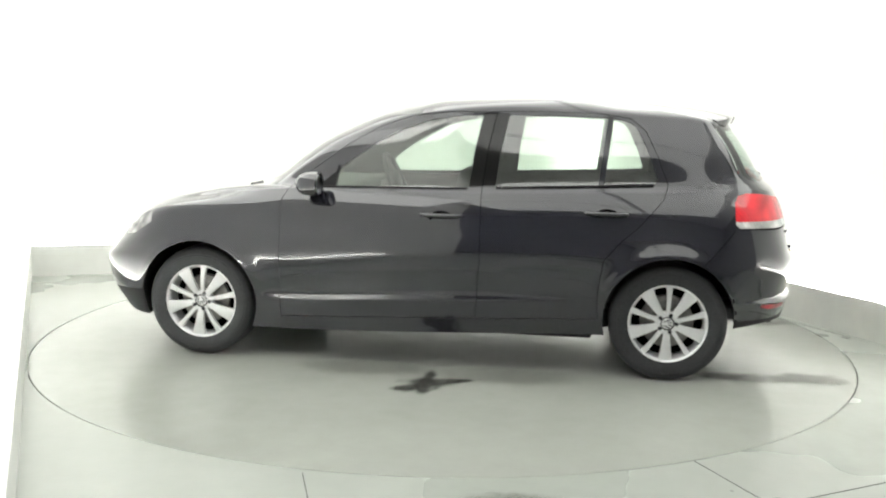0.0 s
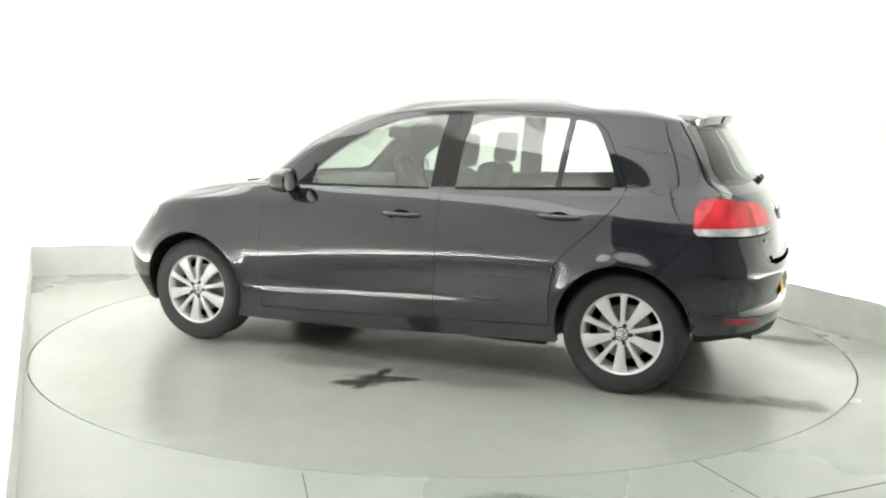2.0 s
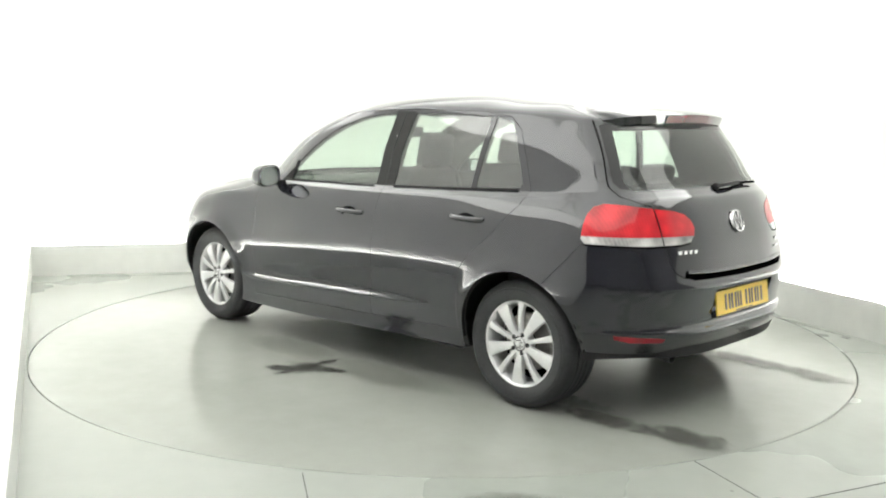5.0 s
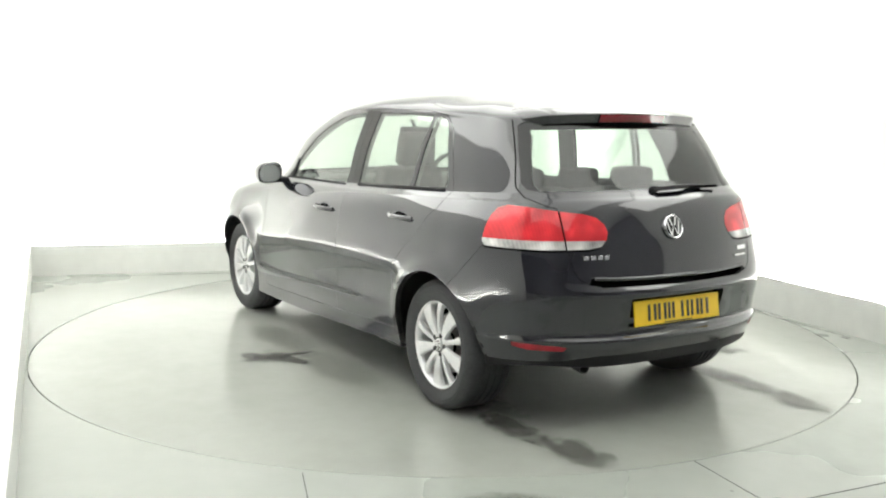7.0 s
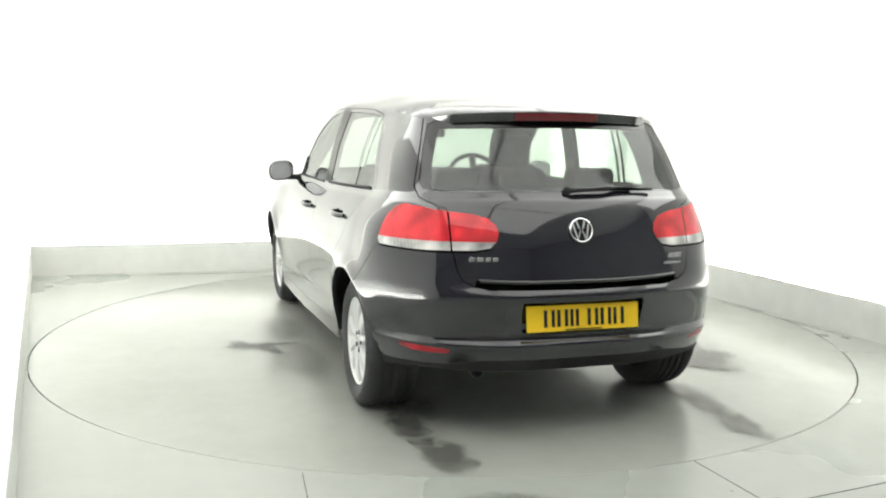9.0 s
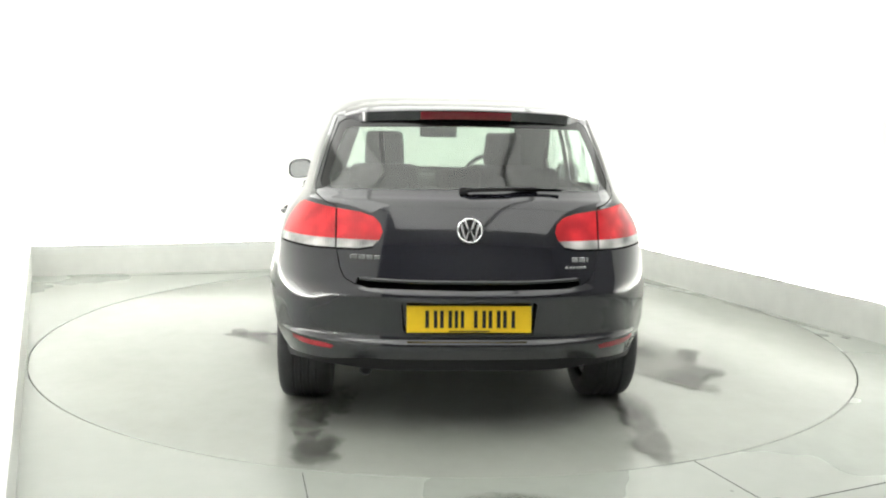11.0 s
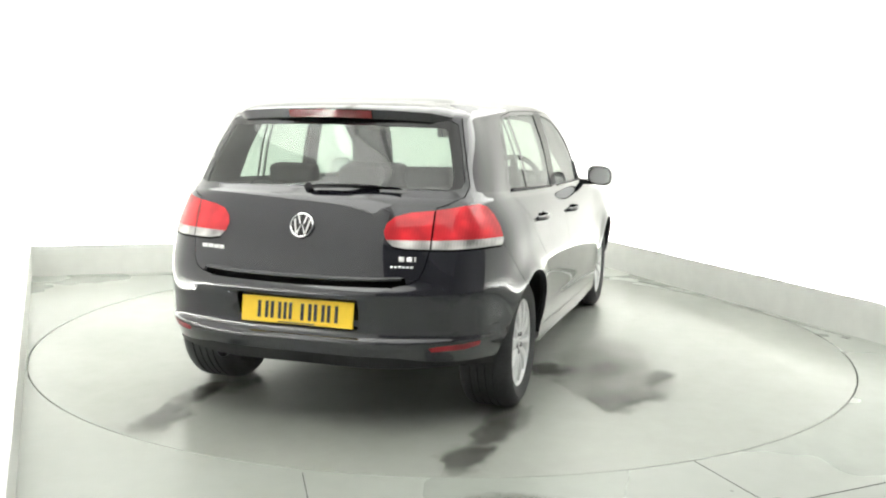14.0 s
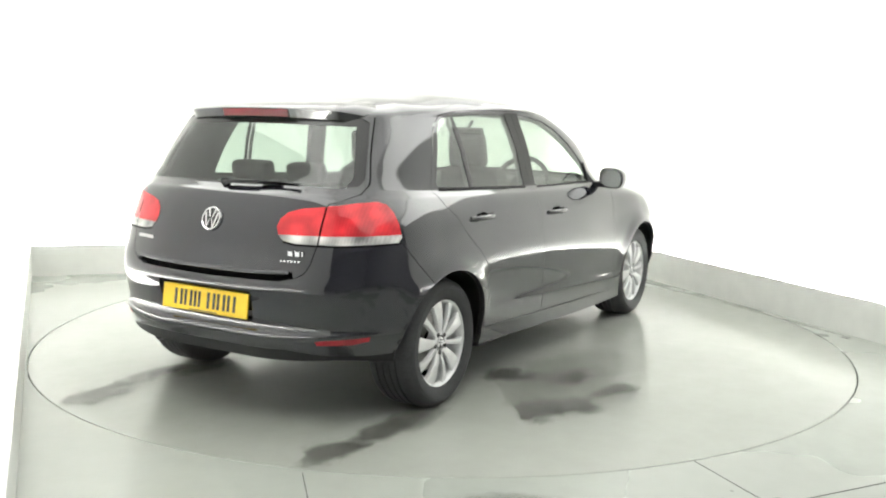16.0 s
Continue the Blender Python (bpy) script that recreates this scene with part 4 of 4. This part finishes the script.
        for p, q in zip(rows, rows[1:]):
            for j in range(24):
                bm.faces.new((p[j], p[(j + 1) % 24], q[(j + 1) % 24], q[j]))
        bm.faces.new(rows[-1])
        m = part("mirror", bm, M_PAINT, car, "black door mirror housing")
        bm = bmesh.new()
        tilt, lean = math.tan(radians(4)), math.tan(radians(8))
        pts = []
        for j in range(24):
            ca, sa = math.cos(2 * math.pi * j / 24), math.sin(2 * math.pi * j / 24)
            out = abs(ca) ** .7 * (1 if ca > 0 else -1) * .071
            up = abs(sa) ** .75 * (1 if sa > 0 else -1) * .056
            pts.append(bm.verts.new((.568 - tilt * out + lean * up, s * (.908 + out), 0.990 + up)))
        bm.faces.new(pts)
        part("mirror_glass", bm, M_MIRROR, m, smooth=False)
        arm = box(.575, .655, .0, .13, .930, .962, bev=0.012)
        bmesh.ops.transform(arm, matrix=pose(0, .755 if s > 0 else -.885, 0, 0, 0, 0), verts=arm.verts)
        part("mirror_foot", arm, M_GRAINED, m)
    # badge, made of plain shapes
    bx = rear_x(0, .889)
    tilt = math.degrees(math.atan2(rear_x(0, .93) - rear_x(0, .85), .08))
    BM = pose(bx - .002, 0, .889) @ pose(0, 0, 0, 0, tilt, 0) @ Matrix(((0, 0, -1, 0), (-1, 0, 0, 0), (0, 1, 0, 0), (0, 0, 0, 1)))
    disc = lathe([(0, .004), (.047, .004), (.050, .001)], 40, m=BM)
    badge = part("badge", disc, M_GLOSSBLACK, car, "round chrome-ringed badge")
    part("badge_ring", lathe([(.046, .003), (.047, .009), (.050, .011), (.054, .009), (.056, .0)], 40, m=BM), M_CHROME, badge)
    bm = bmesh.new()
    for sx in (-1, 1):
        prism([(sx * .004, .006), (sx * .012, .006), (sx * .024, .040), (sx * .015, .044)][::sx], .008, bm, BM)
        prism([(sx * .006, -.001), (sx * .001, .004), (sx * .016, -.044), (sx * .024, -.040)][::sx], .008, bm, BM)
        prism([(sx * .016, -.044), (sx * .024, -.040), (sx * .040, .022), (sx * .032, .030)][::sx], .008, bm, BM)
    part("badge_emblem", bm, M_CHROME, badge, smooth=False)
    # lettering as plain bars
    def bars(y0, widths, z, h, gap=.006):
        bm = bmesh.new()
        y = y0
        for w in widths:
            x = rear_x(y - w / 2, z)
            box(x - .006, x + .004, y - w, y, z - h / 2, z + h / 2, bm, bev=.0015)
            y -= w + gap
        return bm
    part("model_lettering", bars(.495, (.028, .028, .024, .024), .777, .017), M_CHROME, car, "raised chrome bars", smooth=False)
    part("engine_lettering", bars(-.435, (.026, .026, .008), .770, .020), M_CHROME, car, "raised chrome bars", smooth=False)
    part("trim_lettering", bars(-.405, (.012, .012, .012, .012, .012, .012), .738, .009, .004), M_CHROME, car, "small raised chrome bars", smooth=False)
    # number plate with plain bars
    PM = pose(-1.988, 0, .527) @ pose(0, 0, 0, 0, 8, 0)
    pl = box(-.004, .004, -.260, .260, -.0555, .0555, bev=.0015)
    bmesh.ops.transform(pl, matrix=PM, verts=pl.verts)
    plate = part("number_plate", pl, M_PLATE, car, "yellow number plate with dark bars", smooth=False)
    y = .183
    for w in (.050, .050, .014, .014, None, .050, .050, .050):
        if w is None:
            y -= .030
            continue
        for ya, yb in (((y - w, y),) if w < .03 else ((y - .015, y), (y - w, y - w + .015))):
            bm = box(-.0062, -.0038, ya, yb, -.036, .036, bev=.0008)
            bmesh.ops.transform(bm, matrix=PM, verts=bm.verts)
            part("plate_bar", bm, M_PLATEBAR, plate, smooth=False)
        y -= w + .011
    bm = box(-.0058, -.0038, -.085, .085, -.052, -.047)
    bmesh.ops.transform(bm, matrix=PM, verts=bm.verts)
    part("plate_bar", bm, M_PLATEBAR, plate, smooth=False)
    lip = [(.455 - .91 * k / 30, .680 + .010 * abs(1 - k / 15) ** 3) for k in range(31)]
    part("tailgate_lip", tube([(rear_x(y, z) - .001, y, z) for y, z in lip], .009, 10), M_PAINT, car, "rounded lower edge of the tailgate")
    # rear wiper
    wx = lambda y, z: rear_x(y, z) - .02
    bm = tube([(wx(.02, 1.05) + .008, .02, 1.046), (wx(-.01, 1.05), -.01, 1.052), (wx(-.15, 1.055), -.15, 1.058), (wx(-.30, 1.055) + .006, -.30, 1.056)], .009, 8)
    wp = part("rear_wiper", bm, M_GRAINED, car, "black rear wiper resting on the glass")
    part("wiper_blade", tube([(wx(-.02, 1.055), -.02, 1.054), (wx(-.2, 1.055), -.20, 1.056), (wx(-.38, 1.055), -.40, 1.053)], .006, 6), M_GAP, wp)
    lat = lathe([(0, .018), (.014, .017), (.018, .012), (.020, 0)], 20, m=pose(rear_x(.02, 1.046), .02, 1.046, 0, -62, 0))
    part("wiper_cap", lat, M_GRAINED, wp)
    # tail pipe
    bm = lathe([(.026, -.18), (.029, -.18), (.029, .0), (.026, .0), (.025, -.10), (0, -.10)], 24, m=pose(-1.875, .43, .285, 0, -97, 0) @ pose(0, 0, 0, 0, 0, 0))
    part("tail_pipe", bm, M_DARKMETAL, car, "dull metal tail pipe")
    part("silencer", box(-1.80, -1.45, .25, .60, .29, .40, bev=.045), M_DARKMETAL, car)
    # front wipers' cowl
    part("cowl", box(.94, 1.06, -.60, .60, .93, .962, bev=.01), M_GRAINED, car)


make_fittings()


# ---- wheels ----
def make_wheel():
    """An alloy wheel about its axle along z, outer face up: barrel > tyre, spokes, centre cap, bolts, brake disc."""
    barrel = part("wheel", lathe([(.196, -.17), (.19, -.10), (.185, -.03), (.192, .006), (.199, .014), (.206, .018), (.212, .018), (.2135, .012), (.211, -.01)], 72), M_ALLOY, car, "silver ten-spoke alloy wheel with a black tyre")
    tp = [(.202, .010), (.2075, .0215), (.222, .028), (.250, .035), (.261, .0352), (.263, .033), (.266, .0325), (.268, .0342), (.272, .033), (.290, .022), (.300, .008), (.3055, -.012), (.306, -.030)]
    for g in (-.040, -.075, -.110, -.145):
        tp += [(.306, g + .006), (.299, g + .004), (.299, g - .004), (.306, g - .006)]
    tp += [(.3055, -.165), (.300, -.183), (.290, -.197), (.270, -.208), (.245, -.208), (.212, -.188)]
    part("tyre", lathe(tp, 96), M_TYRE, barrel, "black rubber tyre with grooved tread")
    first = []
    for half in (((.050, .015), (.10, .0215), (.15, .029), (.185, .036), (.199, .042)), ((.050, .010), (.10, .0105), (.15, .0125), (.185, .016), (.199, .022))):
        bm = prism([(x, -y) for x, y in half[:1]] + list(half) + [(x, -y) for x, y in half[:0:-1]], .022, bev=.003)
        for v in bm.verts:
            r = math.hypot(v.co.x, v.co.y)
            v.co.z += -.004 + .012 * math.sin(math.pi * min(1, max(0, (r - .04) / .17))) - .010
        first.append(part("spoke", bm, M_ALLOY, barrel))
    first[1].matrix_basis = pose(0, 0, 0, 0, 0, 36)
    for k in range(2, 10):
        o = first[k % 2].copy()
        scene.collection.objects.link(o)
        o.parent = barrel
        o.matrix_basis = pose(0, 0, 0, 0, 0, 36 * k)
    hub = lathe([(0, .006), (.033, .006), (.036, .010), (.054, .009), (.062, .002), (.064, -.03)], 40)
    h = part("hub", hub, M_ALLOY, barrel)
    part("cap_ring", lathe([(.0305, .0068), (.0335, .0075), (.036, .0104)], 32), M_GAP, barrel)
    part("centre_cap", lathe([(0, .0165), (.024, .0155), (.029, .013), (.030, .009)], 28), M_ALLOY, barrel)
    bm = bmesh.new()
    for sx in (-1, 1):
        prism([(sx * .002, .002), (sx * .006, .002), (sx * .013, .021), (sx * .009, .023)][::sx], .003, bm, pose(0, 0, .0145))
        prism([(sx * .009, -.022), (sx * .013, -.020), (sx * .022, .010), (sx * .018, .014)][::sx], .003, bm, pose(0, 0, .0135))
    part("cap_emblem", bm, M_GLOSSBLACK, barrel, smooth=False)
    for k in range(5):
        a = radians(72 * k + 18)
        part("bolt", lathe([(0, .005), (.010, .005), (.011, .004), (.011, -.002)], 8, m=pose(.046 * math.cos(a), .046 * math.sin(a), .0085)), M_DARKMETAL, barrel)
    part("brake_disc", lathe([(.05, -.055), (.135, -.055), (.140, -.06), (.140, -.08), (.05, -.08)], 40), M_DISC, barrel)
    # added black disc: the dark hollow behind the spokes as plain colour
    part("wheel_back_shade", lathe([(0, -.10), (.19, -.10)], 40), M_GAP, barrel)
    return barrel


def put_wheels():
    first = make_wheel()
    k = 0
    for cx, cz in WHEELS:
        for s in (1, -1):
            m = pose(cx, s * .805, cz, -90 * s) @ pose(0, 0, 0, 0, 0, (13, 42, 89, 100)[k])
            if k == 0:
                first.matrix_basis = m
            else:
                copy_thing(first, m)
            k += 1


put_wheels()


# ---- cabin ----
def seat_shape(parent, x, y, width, bolster=True):
    """A front seat: cushion, raked back and headrest on two posts."""
    cush = box(x - .05, x + .47, y - width / 2, y + width / 2, .36, .54, bev=.05)
    seat = part("seat", cush, M_FABRIC, parent, "dark grey fabric seat")
    bm = box(-.06, .06, -width / 2, width / 2, .0, .60, bev=.05)
    for v in bm.verts:
        v.co.y *= 1 - .22 * max(0, v.co.z - .3) / .3
    bmesh.ops.transform(bm, matrix=pose(x - .02, y, .49, 0, -17, 0), verts=bm.verts)
    part("seat_back", bm, M_FABRIC, seat)
    bm = box(-.045, .045, -.118, .118, .0, .19, bev=.035)
    for v in bm.verts:
        v.co.y *= 1 - .10 * v.co.z / .19
    bmesh.ops.transform(bm, matrix=pose(x - .235, y, 1.075, 0, -9, 0), verts=bm.verts)
    part("headrest", bm, M_FABRIC, seat)
    for dy in (-.05, .05):
        part("headrest_post", tube([(x - .195, y + dy, 1.02), (x - .225, y + dy, 1.10)], .007, 6), M_CHROME, seat)


def make_cabin():
    for y in (.35, -.35):
        seat_shape(car, -.01, y, .50)
    bm = box(-1.10, -.62, -.64, .64, .36, .55, bev=.05)
    rs = part("rear_seat", bm, M_FABRIC, car, "dark grey fabric rear bench")
    bm = box(-.06, .06, -.64, .64, 0, .52, bev=.05)
    bmesh.ops.transform(bm, matrix=pose(-1.08, 0, .52, 0, -20, 0), verts=bm.verts)
    part("seat_back", bm, M_FABRIC, rs)
    for y, w in ((.36, .25), (0, .22), (-.36, .25)):
        bm = box(-.045, .045, -w / 2, w / 2, 0, .10, bev=.035)
        bmesh.ops.transform(bm, matrix=pose(-1.265, y, 1.015, 0, -10, 0), verts=bm.verts)
        part("headrest", bm, M_FABRIC, rs)
    part("parcel_shelf", box(-1.72, -1.32, -.57, .57, .985, 1.0, bev=.006), M_TRIM, car, "dark parcel shelf")
    dash = box(.50, .98, -.70, .70, .60, .955, bev=.06)
    d = part("dashboard", dash, M_TRIM, car, "dark grey dashboard")
    # steering wheel on the right
    SM = pose(.40, -.36, .93, 0, -65, 0)
    bm = bmesh.new()
    ring = [(.185 * math.cos(2 * math.pi * k / 40), .185 * math.sin(2 * math.pi * k / 40), 0) for k in range(41)]
    tube(ring, .016, 8, bm)
    box(-.18, .18, -.02, .02, -.012, .012, bm)
    box(-.18, .0, -.02, .02, -.012, .012, bm)
    lathe([(0, .03), (.06, .02), (.07, -.02)], 20, bm)
    bmesh.ops.transform(bm, matrix=SM, verts=bm.verts)
    part("steering_wheel", bm, M_GRAINED, car, "black three-spoke steering wheel")
    part("steering_column", tube([(.42, -.36, .92), (.62, -.36, .83)], .04, 10), M_TRIM, car)
    bm = box(-.018, .018, -.12, .12, -.033, .033, bev=.014)
    bmesh.ops.transform(bm, matrix=pose(.33, 0, 1.252, 0, -10, 0), verts=bm.verts)
    im = part("interior_mirror", bm, M_GRAINED, car, "black interior mirror")
    part("mirror_stem", tube([(.34, 0, 1.27), (.40, 0, 1.325)], .012, 8), M_GRAINED, im)
    part("centre_console", box(-.2, .55, -.12, .12, .32, .60, bev=.04), M_TRIM, car)
    part("headliner", box(-1.35, .1, -.46, .46, 1.385, 1.395, bev=.004), M_HEADLINER, car, "light grey headliner")


make_cabin()


# ---- what moves: the turntable carries the car round ----
def motions():
    ox, oy = -0.026, 0.030
    deck, ride = [], []
    for k in range(17):
        deg = 171.33 - 112.517 * k / 16.0
        a = radians(deg)
        deck.append((float(k), pose(0, 0, 0, 0, 0, deg)))
        ride.append((float(k), pose(ox * math.cos(a) - oy * math.sin(a), ox * math.sin(a) + oy * math.cos(a), 0.0, 0, 0, deg)))
    walk(turntable, deck)
    walk(car, ride)


motions()
